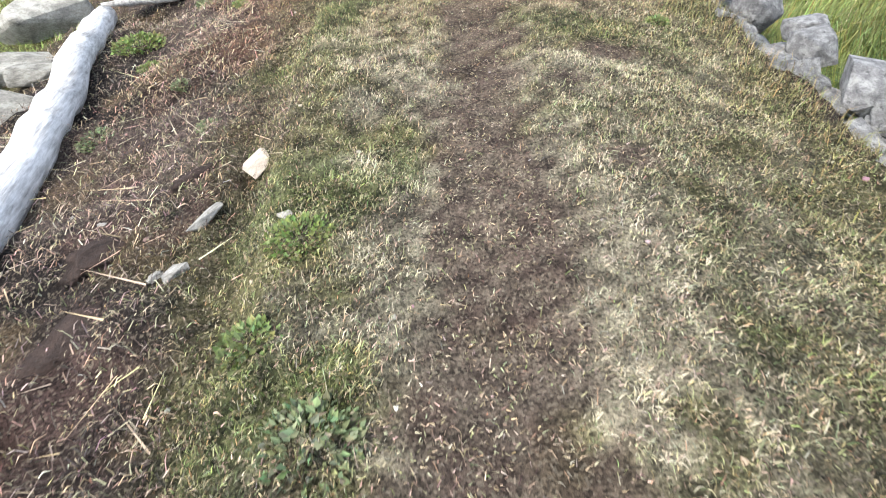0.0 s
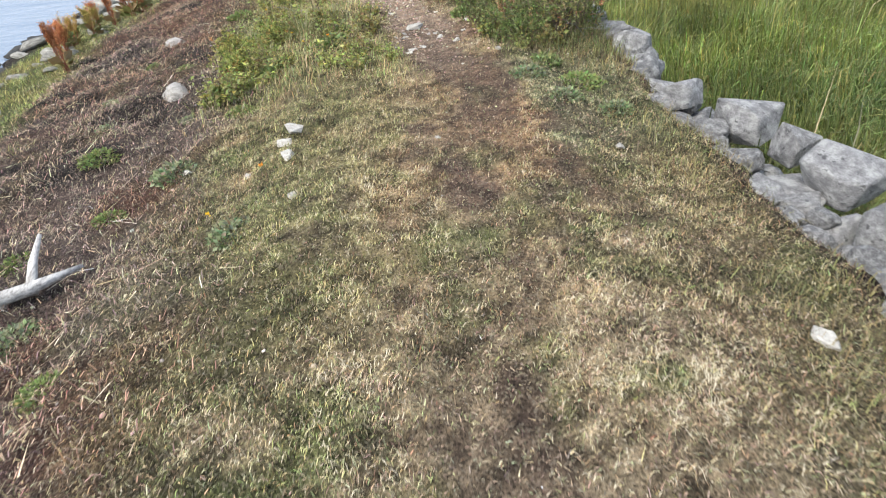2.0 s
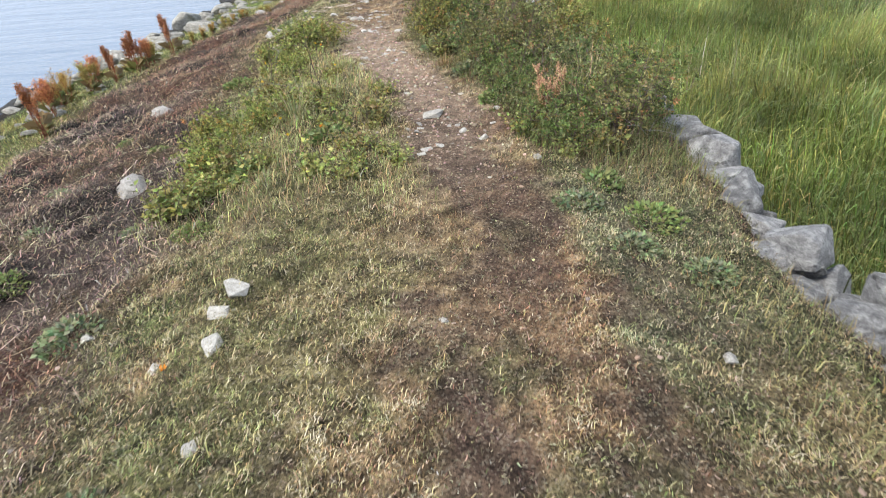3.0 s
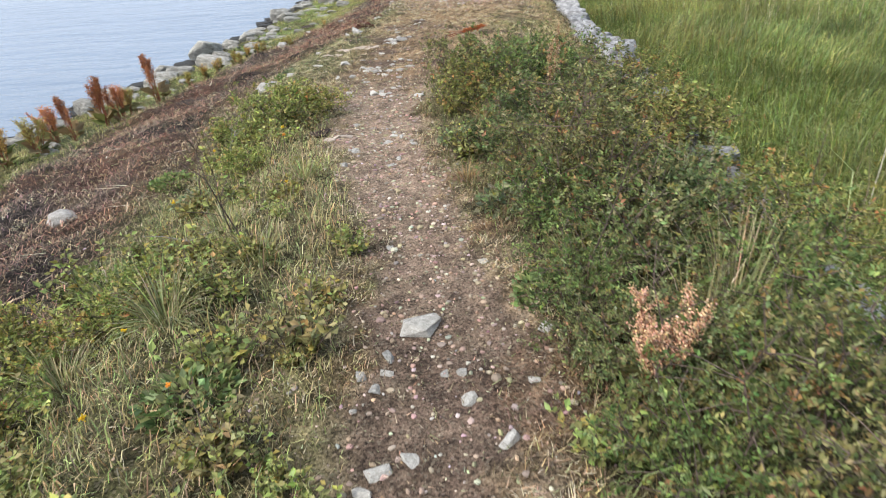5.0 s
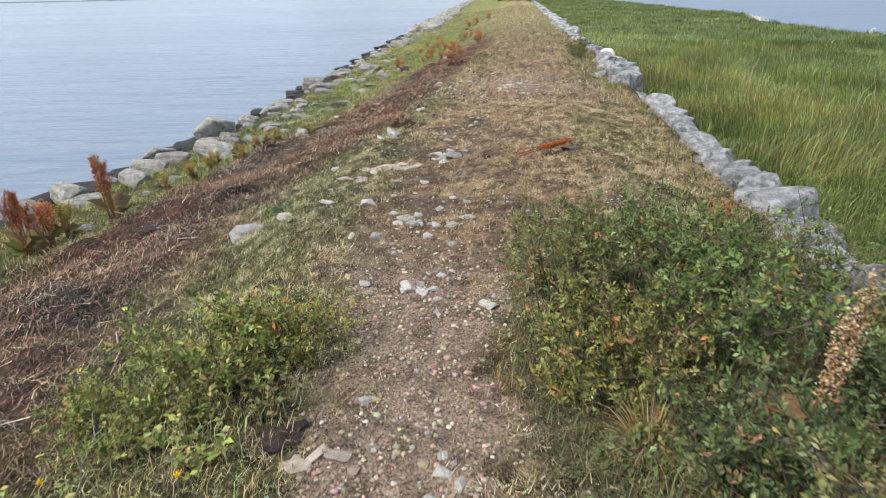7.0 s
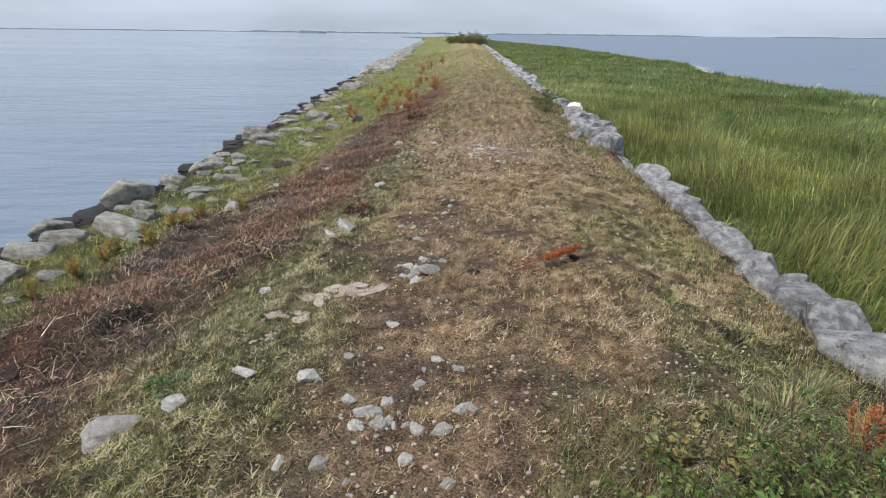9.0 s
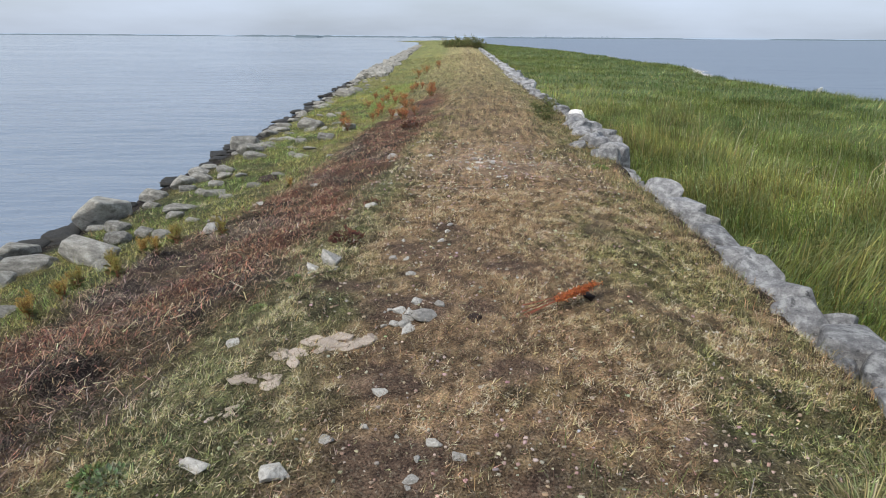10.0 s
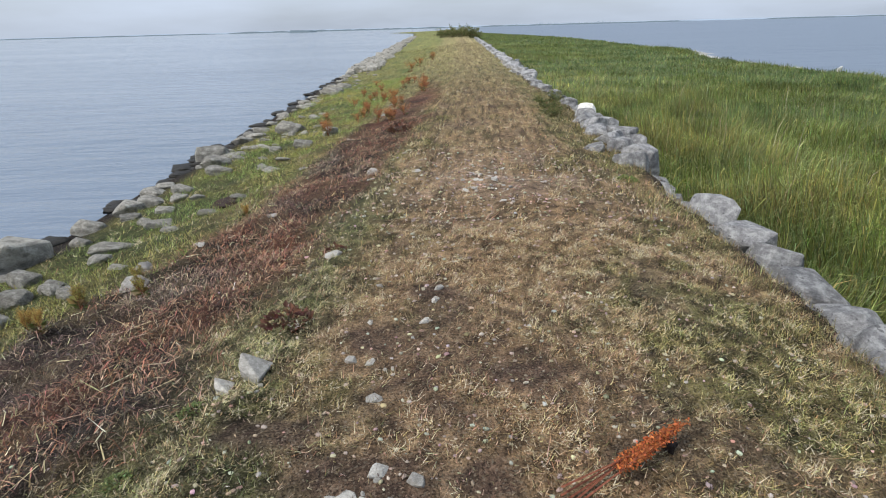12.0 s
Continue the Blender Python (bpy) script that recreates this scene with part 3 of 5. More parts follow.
# The last factor paints the shade among the eastern shrubs into the blades.
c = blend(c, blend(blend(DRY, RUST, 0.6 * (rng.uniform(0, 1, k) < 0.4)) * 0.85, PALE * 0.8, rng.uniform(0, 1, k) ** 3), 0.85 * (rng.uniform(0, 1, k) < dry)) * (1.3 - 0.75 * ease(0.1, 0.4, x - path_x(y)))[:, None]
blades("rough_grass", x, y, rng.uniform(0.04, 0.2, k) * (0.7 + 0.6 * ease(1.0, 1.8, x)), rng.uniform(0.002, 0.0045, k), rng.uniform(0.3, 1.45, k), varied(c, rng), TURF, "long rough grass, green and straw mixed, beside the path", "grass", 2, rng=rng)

x, y = scatter(rng, 60000, 1.7, 3.2, -0.5, 30, lambda x, y: ease(-0.75, -0.4, x - wall_x(y)) * ease(-0.02, -0.16, x - wall_x(y)) * ease(0.3, 0.5, fbm(x, y, 0.4, 3, 99)))
blades("verge_grass", x, y, rng.uniform(0.03, 0.12, len(x)), rng.uniform(0.002, 0.005, len(x)), rng.uniform(0.2, 1.2, len(x)), varied(blend(DRY, OLIVE, rng.uniform(0, 1, len(x)) ** table(y, (7, 0.2), (10, 0.5))), rng), TURF, "dry grass along the foot of the stone wall", "grass", 2, rng=rng)

# low green growth between the shore rocks
x, y = scatter(rng, 110000, -5.2, -1.4, 3, 40, lambda x, y: (1 - wrack(x, y)) * ease(1.3, 2.2, crown_west(y) - x) * ease(0.55, 0.95, x - shore_x(y)) * ease(0.35, 0.55, fbm(x, y, 0.5, 3, 101)))
c = blend(FRESH * (1.75, 1.9, 1.6), MARSH_YELLOW * 1.3, ease(0.4, 0.65, fbm(x, y, 0.7, 3, 103)))
blades("shore_grass", x, y, rng.uniform(0.05, 0.16, len(x)) * (0.8 + 0.7 * ease(20, 34, y)), rng.uniform(0.003, 0.007, len(x)), rng.uniform(0.2, 1.2, len(x)), varied(c, rng), TURF, "fresh green grass between the shore rocks", "grass", rng=rng)


# salt marsh
def marsh(rng, k, x0, x1, y0, y1, tall, wide, label, segs=1, fade=None):
    x, y = scatter(rng, k, x0, x1, y0, y1, lambda x, y: ease(0.12, 0.32, x - wall_x(y)) * ease(0.1, -0.5, x - marsh_edge(y)) * (ease(*fade, x) if fade else 1.0))
    pale = ease(0.52, 0.68, fbm(x, y, 2.6, 4, 83)) * ease(11, 4.5, x) * (0.45 + 0.55 * ease(8, 15, y))
    for px, py, pr in ((7.0, 29.9, 1.1), (5.4, 25.0, 1.2), (6.4, 21.6, 0.9), (5.0, 17.5, 0.9)):
        pale = np.maximum(pale, np.exp(-((x - px) ** 2 + (y - py) ** 2) / pr**2))
    c = blend(MARSH_GREEN * (1.3, 1.2, 1.1), MARSH_BLUE * 1.2, ease(0.4, 0.65, fbm(x, y, 5, 3, 81)))
    c = blend(c, MARSH_YELLOW * 1.35, np.clip(0.7 * pale + (rng.uniform(0, 1, len(x)) < 0.11), 0, 1))
    c = blend(c, np.array((0.25, 0.30, 0.12)), 0.9 * (rng.uniform(0, 1, len(x)) < 0.22))
    az = 9.0 * fbm(x, y, 1.6, 3, 109) + rng.normal(0, 0.9, len(x))
    size = tall * (0.3 + 1.3 * fbm(x, y, 0.7, 3, 107)) * (0.8 + 0.35 * pale) * rng.uniform(0.5, 1.15, len(x))
    blades("marsh_grass", x, y, size, rng.uniform(0.7, 1.2, len(x)) * wide, (np.abs(rng.normal(0.85, 0.5, len(x))), az), varied(c * ((0.87 + 0.05 * ease(9, 20, y) - 0.06 * ease(24, 46, y)) * (0.72 + 0.54 * ease(0.32, 0.68, fbm(x, y, 1.1, 4, 85))))[:, None], rng, 0.34), REED, label, "grass", segs, rng=rng)


marsh(rng, 155000, 2.6, 10.5, -5, 16, 0.5, 0.008, "tall green salt-marsh grass below the stone wall", 2, (10.5, 6.5))
marsh(rng, 66000, 2.8, 10.5, 16, 34, 0.52, 0.0095, "tall salt-marsh grass, green with pale yellow drifts", 2, (10.5, 6.5))
marsh(rng, 90000, 6.5, 19, -5, 40, 0.42, 0.016, "even green salt-marsh grass towards the eastern water", 1, (6.5, 10.5))
marsh(rng, 65000, 3, 22, 34, 90, 0.33, 0.028, "salt-marsh grass in the middle distance")
marsh(rng, 40000, 4, 24, 90, 260, 0.3, 0.08, "far salt-marsh grass")

# litter of dead stalks on the western slope and the crown
x, y = scatter(rng, 230000, -3.6, 0.6, -0.3, 26, lambda x, y: wrack(x, y) * (0.45 + 0.55 * ease(0.35, 0.6, fbm(x, y, 0.4, 3, 111))))
k = len(x)
c = blend(litter_tone(x, y) * table(y, (13, 1.45), (16, 1.05))[:, None], PALE * 0.9, rng.uniform(0, 1, k) ** table(y, (3, 0.95), (7, 1.5), (10, 2.4), (14, 2.3)))
c = blend(c, WRACK_DARK, 0.9 * (rng.uniform(0, 1, k) < 0.28 + 0.4 * ease(0.45, 0.62, fbm(x, y, 0.7, 3, 113))))
az = rng.normal(0.5, 1.4, k) + np.pi * (rng.uniform(0, 1, k) < 0.5)
blades("seaweed_litter", x, y, rng.uniform(0.02, 0.1, k) * table(y, (4, 0.8), (9, 1.1), (16, 1.3)), rng.uniform(0.0025, 0.0055, k) * table(y, (4, 0.9), (9, 1.1), (20, 1.2)), (rng.uniform(0.9, 1.6, k), az), varied(c, rng, 0.42), STRAW, "red-brown dry seaweed and reed litter on the slope", "seaweed", 2, z=height(x, y) + rng.uniform(0.0, 0.025, k), curl=0.25, rng=rng)

x, y = scatter(rng, 1800, -3.2, 0.4, -0.3, 24, lambda x, y: wrack(x, y))
az = rng.normal(0.5, 0.8, len(x)) + np.pi * (rng.uniform(0, 1, len(x)) < 0.5)
blades("reed_straws", x, y, rng.uniform(0.08, 0.28, len(x)), rng.uniform(0.004, 0.009, len(x)), (rng.uniform(1.35, 1.6, len(x)), az), varied(np.tile(PALE * 1.1, (len(x), 1)), rng, 0.35), STRAW, "pale broken reed straws among the litter", "straw", z=height(x, y) + rng.uniform(0.005, 0.035, len(x)), rng=rng)

x, y = scatter(rng, 280000, -0.7, 2.6, -0.1, 19, lambda x, y: (0.32 + bare(x, y) * (0.6 - 0.85 * ease(8, 12, y))) * (0.25 + 0.75 * ease(9, 4, y) + 0.4 * ease(11.5, 13, y)) * ease(0.3, 0.6, fbm(x, y, 0.06, 3, 49)))
blades("cut_grass", x, y, rng.uniform(0.008, 0.026, len(x)) * table(y, (9, 1.0), (13, 1.2)), rng.uniform(0.002, 0.005, len(x)) * table(y, (9, 1.0), (13, 1.4)), rng.uniform(1.2, 1.58, len(x)), varied(blend(PALE, SOIL, (rng.uniform(0, 1, len(x)) < 0.45).astype(float) * 0.6) * 0.75, rng, 0.4), STRAW, "short dead grass cuttings strewn over turf and soil", "grass", z=height(x, y) + rng.uniform(0.002, 0.012, len(x)), rng=rng)


# ---- stones ----
def ball(level):
    bmb = bmesh.new()
    bmesh.ops.create_icosphere(bmb, subdivisions=level, radius=1)
    v = np.array([p.co[:] for p in bmb.verts])
    t = np.array([[p.index for p in f.verts] for f in bmb.faces])
    bmb.free()
    return v, t


BALL = {level: ball(level) for level in (1, 2, 3, 4)}


def worn_shape(seed, level=3, planes=9, cut=0.68, rough=0.06):
    """A broken stone about 1 across: a ball cut by planes, then worn."""
    r = np.random.default_rng(seed)
    v, t = BALL[level]
    v = np.sign(v) * np.abs(v) ** 0.55
    for _ in range(planes):
        w = r.normal(0, 1, 3)
        w /= np.linalg.norm(w)
        over = v @ w - r.uniform(cut - 0.08, cut + 0.3)
        v -= np.clip(over, 0, None)[:, None] * w
    p = v * 2.3 + seed * 3.1
    worn = fbm(p[:, 0] + p[:, 2] * 0.7, p[:, 1] - p[:, 2] * 0.6, 1.0, 4, seed)
    v *= (1 + rough * 2.4 * (worn - 0.5))[:, None]
    low, high = v.min(0), v.max(0)
    return (v - (low + high) / 2) / (high - low), t


def broken_shape(seed, corners=18, wear=0.07):
    """An angular broken stone about 1 across: the hull of scattered corners, its edges worn off."""
    r = np.random.default_rng(seed)
    p = r.uniform(-1, 1, (corners, 3))
    p /= (np.abs(p) ** 4.5).sum(1)[:, None] ** (1 / 4.5)
    p *= r.uniform(0.86, 1.0, (corners, 1))
    bms = bmesh.new()
    for q in p:
        bms.verts.new(q)
    hull = bmesh.ops.convex_hull(bms, input=bms.verts[:])
    bmesh.ops.delete(bms, geom=list({g for g in hull["geom_interior"] + hull["geom_unused"] if isinstance(g, bmesh.types.BMVert)}), context="VERTS")
    bmesh.ops.dissolve_limit(bms, angle_limit=radians(14), verts=bms.verts[:], edges=bms.edges[:])
    bmesh.ops.bevel(bms, geom=bms.edges[:], offset=wear, segments=1, affect="EDGES", clamp_overlap=True)
    bmesh.ops.triangulate(bms, faces=bms.faces[:])
    bms.verts.index_update()
    v = np.array([q.co[:] for q in bms.verts])
    t = np.array([[q.index for q in f.verts] for f in bms.faces])
    bms.free()
    low, high = v.min(0), v.max(0)
    return (v - (low + high) / 2) / (high - low), t


def stone_mesh(seed, material, worn=False, **shape):
    v, t = worn_shape(seed, **shape) if worn else broken_shape(seed, **shape)
    me = arrays_mesh("stone", v, t, smooth=worn)
    me.materials.append(material)
    return me


def set_stone(name, me, x, y, size, turn=0.0, tip=(0.0, 0.0), sink=0.25, z=None, parent=None):
    ob = new(name, me)
    z = float(height(x, y)) + size[2] * (0.5 - sink) if z is None else z
    ob.matrix_basis = Matrix.LocRotScale((x, y, z), Euler((tip[0], tip[1], turn)), size)
    if parent:
        ob.parent = parent
    return ob


# dry stone wall along the eastern edge
stone_wall = tagged(new("stone_wall"), "rough wall of grey lichened limestone blocks along the dyke", "wall", kind="structure")
BLOCKS = [stone_mesh(100 + k, LIMESTONE, corners=18 + k % 3 * 4, wear=0.06) for k in range(16)]
RED_BLOCK = stone_mesh(140, make_rock("reddish_boulder", (0.15, 0.115, 0.098), (0.32, 0.25, 0.21), 0.2))
NEAR_WALL = [
    (2.3, 1.87, 0.22, 0.2), (2.46, 2.1, 0.3, 0.24), (2.55, 2.5, 0.42, 0.34), (2.33, 2.68, 0.24, 0.2), (2.5, 2.95, 0.34, 0.22), (2.62, 3.2, 0.3, 0.2), (2.52, 3.6, 0.4, 0.36), (2.36, 3.82, 0.18, 0.18),
    (2.72, 3.98, 0.36, 0.24), (2.46, 4.0, 0.18, 0.16), (2.69, 4.34, 0.46, 0.4), (2.72, 4.78, 0.4, 0.34), (2.42, 4.6, 0.16, 0.15), (2.8, 5.25, 0.48, 0.3), (2.78, 5.65, 0.3, 0.3), (2.77, 6.1, 0.48, 0.38), (2.6, 6.62, 0.44, 0.28), (2.56, 7.16, 0.42, 0.28), (2.72, 7.8, 0.44, 0.36),
]
FAR_WALL = [
    (3.05, 13.9, 0.45, 0.34), (3.03, 14.45, 0.56, 0.42), (3.13, 14.95, 0.42, 0.34), (3.12, 15.3, 0.5, 0.34), (3.14, 15.62, 0.36, 0.34), (2.93, 15.68, 0.38, 0.32), (3.08, 16.16, 0.52, 0.36), (3.1, 16.6, 0.44, 0.28), (3.07, 17.0, 0.42, 0.28), (3.13, 17.5, 0.52, 0.3),
    (3.22, 18.1, 0.45, 0.26), (3.22, 18.7, 0.46, 0.28), (3.2, 19.4, 0.6, 0.42), (2.94, 21.3, 0.56, 0.4), (3.16, 21.75, 0.5, 0.42), (3.02, 22.4, 0.6, 0.48), (2.68, 22.3, 0.32, 0.26), (3.3, 22.6, 0.5, 0.44), (3.05, 23.05, 0.56, 0.42), (3.34, 23.4, 0.48, 0.42), (3.04, 23.75, 0.5, 0.36), (3.08, 24.3, 0.58, 0.42), (3.36, 24.5, 0.44, 0.4), (3.1, 25.0, 0.54, 0.38), (3.2, 25.6, 0.5, 0.36),
]
rng = np.random.default_rng(21)
for rows, mid in ((NEAR_WALL, -0.16), (FAR_WALL, -0.27)):
    for x, y, s, h in rows:
        near = 0.74 if mid > -0.2 else 1.0
        set_stone("stone", RED_BLOCK if y == 3.98 else BLOCKS[rng.integers(16)], x + (0.15 if mid > -0.2 else 0), y, (s * near * rng.uniform(0.85, 1.0), s * near * rng.uniform(0.95, 1.15), h * near * 1.1), rng.uniform(-0.5, 0.5), (rng.uniform(-0.25, 0.25), rng.uniform(-0.25, 0.25)), z=mid + rng.uniform(-0.03, 0.04) + (0.07 if y > 20.5 else 0.0), parent=stone_wall)
y = -4.0
while y < 36:
    step = rng.uniform(0.26, 0.52)
    fitted = 1.7 < y < 7.9 or 13.6 < y < 25.2
    for course in range(1 if fitted else 0, 2):
        size = (rng.uniform(0.32, 0.5), step * rng.uniform(0.85, 1.05), rng.uniform(0.24, 0.4))
        lift = -0.24 if course == 0 else (-0.4 if y < 8 else -0.5)
        x = float(wall_x(y)) + rng.uniform(-0.06, 0.08) + (0.04 if course else 0.0)
        set_stone("stone", BLOCKS[rng.integers(16)], x, y + step / 2, size, rng.uniform(-0.45, 0.45), (rng.uniform(-0.25, 0.25), rng.uniform(-0.2, 0.3)), z=lift + rng.uniform(-0.05, 0.06), parent=stone_wall)
    for _ in range(4 if y < 8 else 1):
        s = rng.uniform(0.07, 0.22)
        set_stone("stone", BLOCKS[rng.integers(16)], float(wall_x(y)) - rng.uniform(0.08, 0.3) + (0.16 if y < 8 else 0.0), y + rng.uniform(0, step), (s, s * 1.3, s * 0.9), rng.uniform(0, 3), (rng.uniform(-0.4, 0.4), rng.uniform(-0.4, 0.4)), z=-0.22 + rng.uniform(-0.06, 0.03), parent=stone_wall)
    y += step
pieces = []
for k in range(230):
    yy = 36 + 100 * (k / 230) ** 1.2
    v, t = broken_shape(300 + k % 9, 12)
    pieces.append((v * rng.uniform(0.35, 0.7, 3) + (float(wall_x(yy)) + rng.uniform(-0.15, 0.15), yy, -0.26 + rng.uniform(-0.05, 0.08)), t))
v, t = join(pieces)
tagged(part("far_stones", arrays_mesh("far_stones", v, t), LIMESTONE, stone_wall), kind="stuff")
white_block = set_stone("white_stone", stone_mesh(150, make_rock("white_limestone", (0.55, 0.54, 0.51), (0.8, 0.79, 0.76), 0.0)), 3.4, 26.3, (0.33, 0.33, 0.32), 0.3, z=-0.11)
tagged(white_block, "bright white block on top of the stone wall", "stone")

# rocks along the sea shore
ROCKS = [stone_mesh(200 + k, SHORE, corners=24, wear=0.08) for k in range(5)] + [stone_mesh(205 + k, SHORE, worn=True, level=2, planes=12, cut=0.54, rough=0.13) for k in range(7)]
WETS = [stone_mesh(230 + k, WET, worn=True, level=2, planes=5, cut=0.75, rough=0.4) for k in range(5)]
PLACED = [
    (-4.5, 19.75, 0.7, 0.6, 0.52), (-3.6, 17.95, 0.72, 0.4, 0.3), (-3.9, 19.05, 0.31, 0.26, 0.2), (-3.52, 18.45, 0.29, 0.24, 0.18), (-3.31, 18.62, 0.2, 0.16, 0.11), (-4.4, 21.05, 0.42, 0.34, 0.24),
    (-4.28, 21.85, 0.42, 0.36, 0.28), (-4.05, 22.1, 0.38, 0.3, 0.2), (-3.87, 22.8, 0.36, 0.28, 0.17), (-3.67, 22.2, 0.28, 0.22, 0.14), (-3.53, 21.45, 0.26, 0.2, 0.12), (-3.39, 19.85, 0.55, 0.24, 0.14),
    (-3.27, 19.4, 0.25, 0.2, 0.12), (-4.52, 25.7, 0.7, 0.55, 0.42), (-3.98, 24.5, 0.55, 0.42, 0.28), (-3.63, 23.8, 0.5, 0.3, 0.2), (-3.57, 28.35, 0.72, 0.5, 0.34), (-2.52, 25.4, 0.38, 0.28, 0.2),
    (-2.14, 26.4, 0.35, 0.3, 0.26), (-4.32, 37.5, 0.85, 0.6, 0.4), (-4.16, 39.3, 0.7, 0.5, 0.4), (-4.58, 28.4, 0.42, 0.34, 0.22), (-4.53, 29.0, 0.43, 0.3, 0.2), (-4.52, 27.5, 0.46, 0.34, 0.22),
    (-3.71, 25.0, 0.28, 0.22, 0.13), (-3.12, 25.5, 0.27, 0.2, 0.13), (-3.34, 30.1, 0.32, 0.24, 0.15), (-3.32, 22.05, 0.22, 0.16, 0.1), (-3.34, 18.75, 0.22, 0.16, 0.11), (-2.95, 18.4, 0.22, 0.16, 0.11),
    (-3.34, 19.5, 0.22, 0.14, 0.09), (-4.09, 20.35, 0.24, 0.2, 0.13), (-4.17, 17.8, 0.56, 0.36, 0.24), (-4.29, 17.3, 0.5, 0.34, 0.24), (-4.11, 16.65, 0.42, 0.3, 0.22), (-4.75, 16.2, 0.45, 0.36, 0.34),
    (-4.6, 15.4, 0.4, 0.34, 0.3), (-4.8, 18.4, 0.5, 0.4, 0.3), (-2.75, 5.5, 0.75, 0.7, 0.5), (-2.55, 4.6, 0.6, 0.4, 0.2), (-2.3, 4.3, 0.4, 0.3, 0.16), (-2.35, 3.7, 0.55, 0.5, 0.2), (-2.9, 4.4, 0.5, 0.5, 0.22),
]
rng = np.random.default_rng(23)
for x, y, a, b, c in PLACED:
    tagged(set_stone("shore_rock", ROCKS[rng.integers(5)], x, y, (a, b, c), rng.uniform(-0.5, 0.5), (rng.uniform(-0.15, 0.15), 0.1), 0.3), "grey weathered boulder on the grassy sea shore", "rock", "shore rocks")
for k in range(260):
    y = 4 + 46 * rng.uniform() ** 1.25
    inland = 0.1 + 2.1 * rng.uniform() ** 1.6
    x = float(shore_x(y)) + 0.15 + inland
    if wrack(np.array([x]), np.array([y]))[0] > 0.35 or any((x - p[0]) ** 2 + (y - p[1]) ** 2 < 0.2 for p in PLACED):
        continue
    s = rng.uniform(0.12, 0.38) * (1.2 if inland < 0.8 else 0.85)
    tagged(set_stone("shore_rock", ROCKS[rng.integers(12)], x, y, (s * 1.15, s * rng.uniform(0.6, 1.0), s * rng.uniform(0.3, 0.55)), rng.uniform(-0.8, 0.8), (rng.uniform(-0.2, 0.2), rng.uniform(-0.1, 0.25)), 0.42), "pale weathered rock bedded in the green shore", "rock", "shore rocks")
for k in range(110):
    y = 12 + 36 * rng.uniform() ** 1.4
    x = float(shore_x(y)) + rng.uniform(-0.1, 0.4)
    s = rng.uniform(0.15, 0.4)
    tagged(set_stone("wet_rock", WETS[rng.integers(5)], x, y, (s * 1.2, s * rng.uniform(1.2, 2.6), s * 0.3), rng.uniform(-0.4, 0.4), sink=0.3, z=SEA + rng.uniform(-0.03, 0.08)), "black wet rock hung with seaweed at the waterline", "rock", "waterline rocks")
pieces = []
for k in range(420):
    yy = 50 + 150 * (k / 420) ** 1.4
    v, t = broken_shape(320 + k % 7, 12)
    xx = float(shore_x(yy)) + rng.uniform(0.2, 2.0)
    s = rng.uniform(0.3, 0.8)
    pieces.append((v * (s, s, s * 0.7) + (xx, yy, float(height(xx, yy)) + 0.1 * s), t))
v, t = join(pieces)
tagged(part("far_shore_rocks", arrays_mesh("far_shore_rocks", v, t), SHORE), "many pale rocks along the far shore line", "rocks", kind="stuff")

# single stones on the path and in the turf
COBBLES = [stone_mesh(260 + k, WHITE, corners=15, wear=0.05) for k in range(7)]
ROUNDED = stone_mesh(275, make_rock("pale_grey_boulder", (0.23, 0.22, 0.20), (0.46, 0.44, 0.405), 0.1), worn=True, level=3, planes=9, cut=0.6, rough=0.08)
SLABS = [stone_mesh(280 + k, SANDSTONE, corners=14, wear=0.05) for k in range(4)]
GREYS = [stone_mesh(290 + k, WHITE, corners=13, wear=0.04) for k in range(5)]
PATH_STONES = [
    (0.35, 15.22, 0.2), (0.23, 15.13, 0.11), (0.18, 15.28, 0.1), (0.28, 15.42, 0.09), (0.17, 14.4, 0.1), (-0.02, 14.03, 0.07), (0.13, 13.57, 0.1),
    (0.2, 13.5, 0.1), (0.12, 13.46, 0.07), (0.38, 13.46, 0.09), (0.04, 13.67, 0.1), (0.49, 13.45, 0.09), (0.57, 13.6, 0.08), (0.33, 12.54, 0.12),
    (0.42, 12.5, 0.09), (0.79, 12.37, 0.11), (0.33, 11.57, 0.08), (0.65, 11.06, 0.06), (0.45, 10.83, 0.08), (0.41, 10.56, 0.09), (0.73, 10.55, 0.06),
    (0.78, 10.66, 0.06), (1.56, 8.65, 0.08), (1.39, 8.13, 0.1), (0.99, 8.02, 0.1), (0.95, 7.95, 0.08), (1.24, 8.46, 0.06), (0.86, 9.4, 0.06), (1.33, 9.23, 0.06),
]
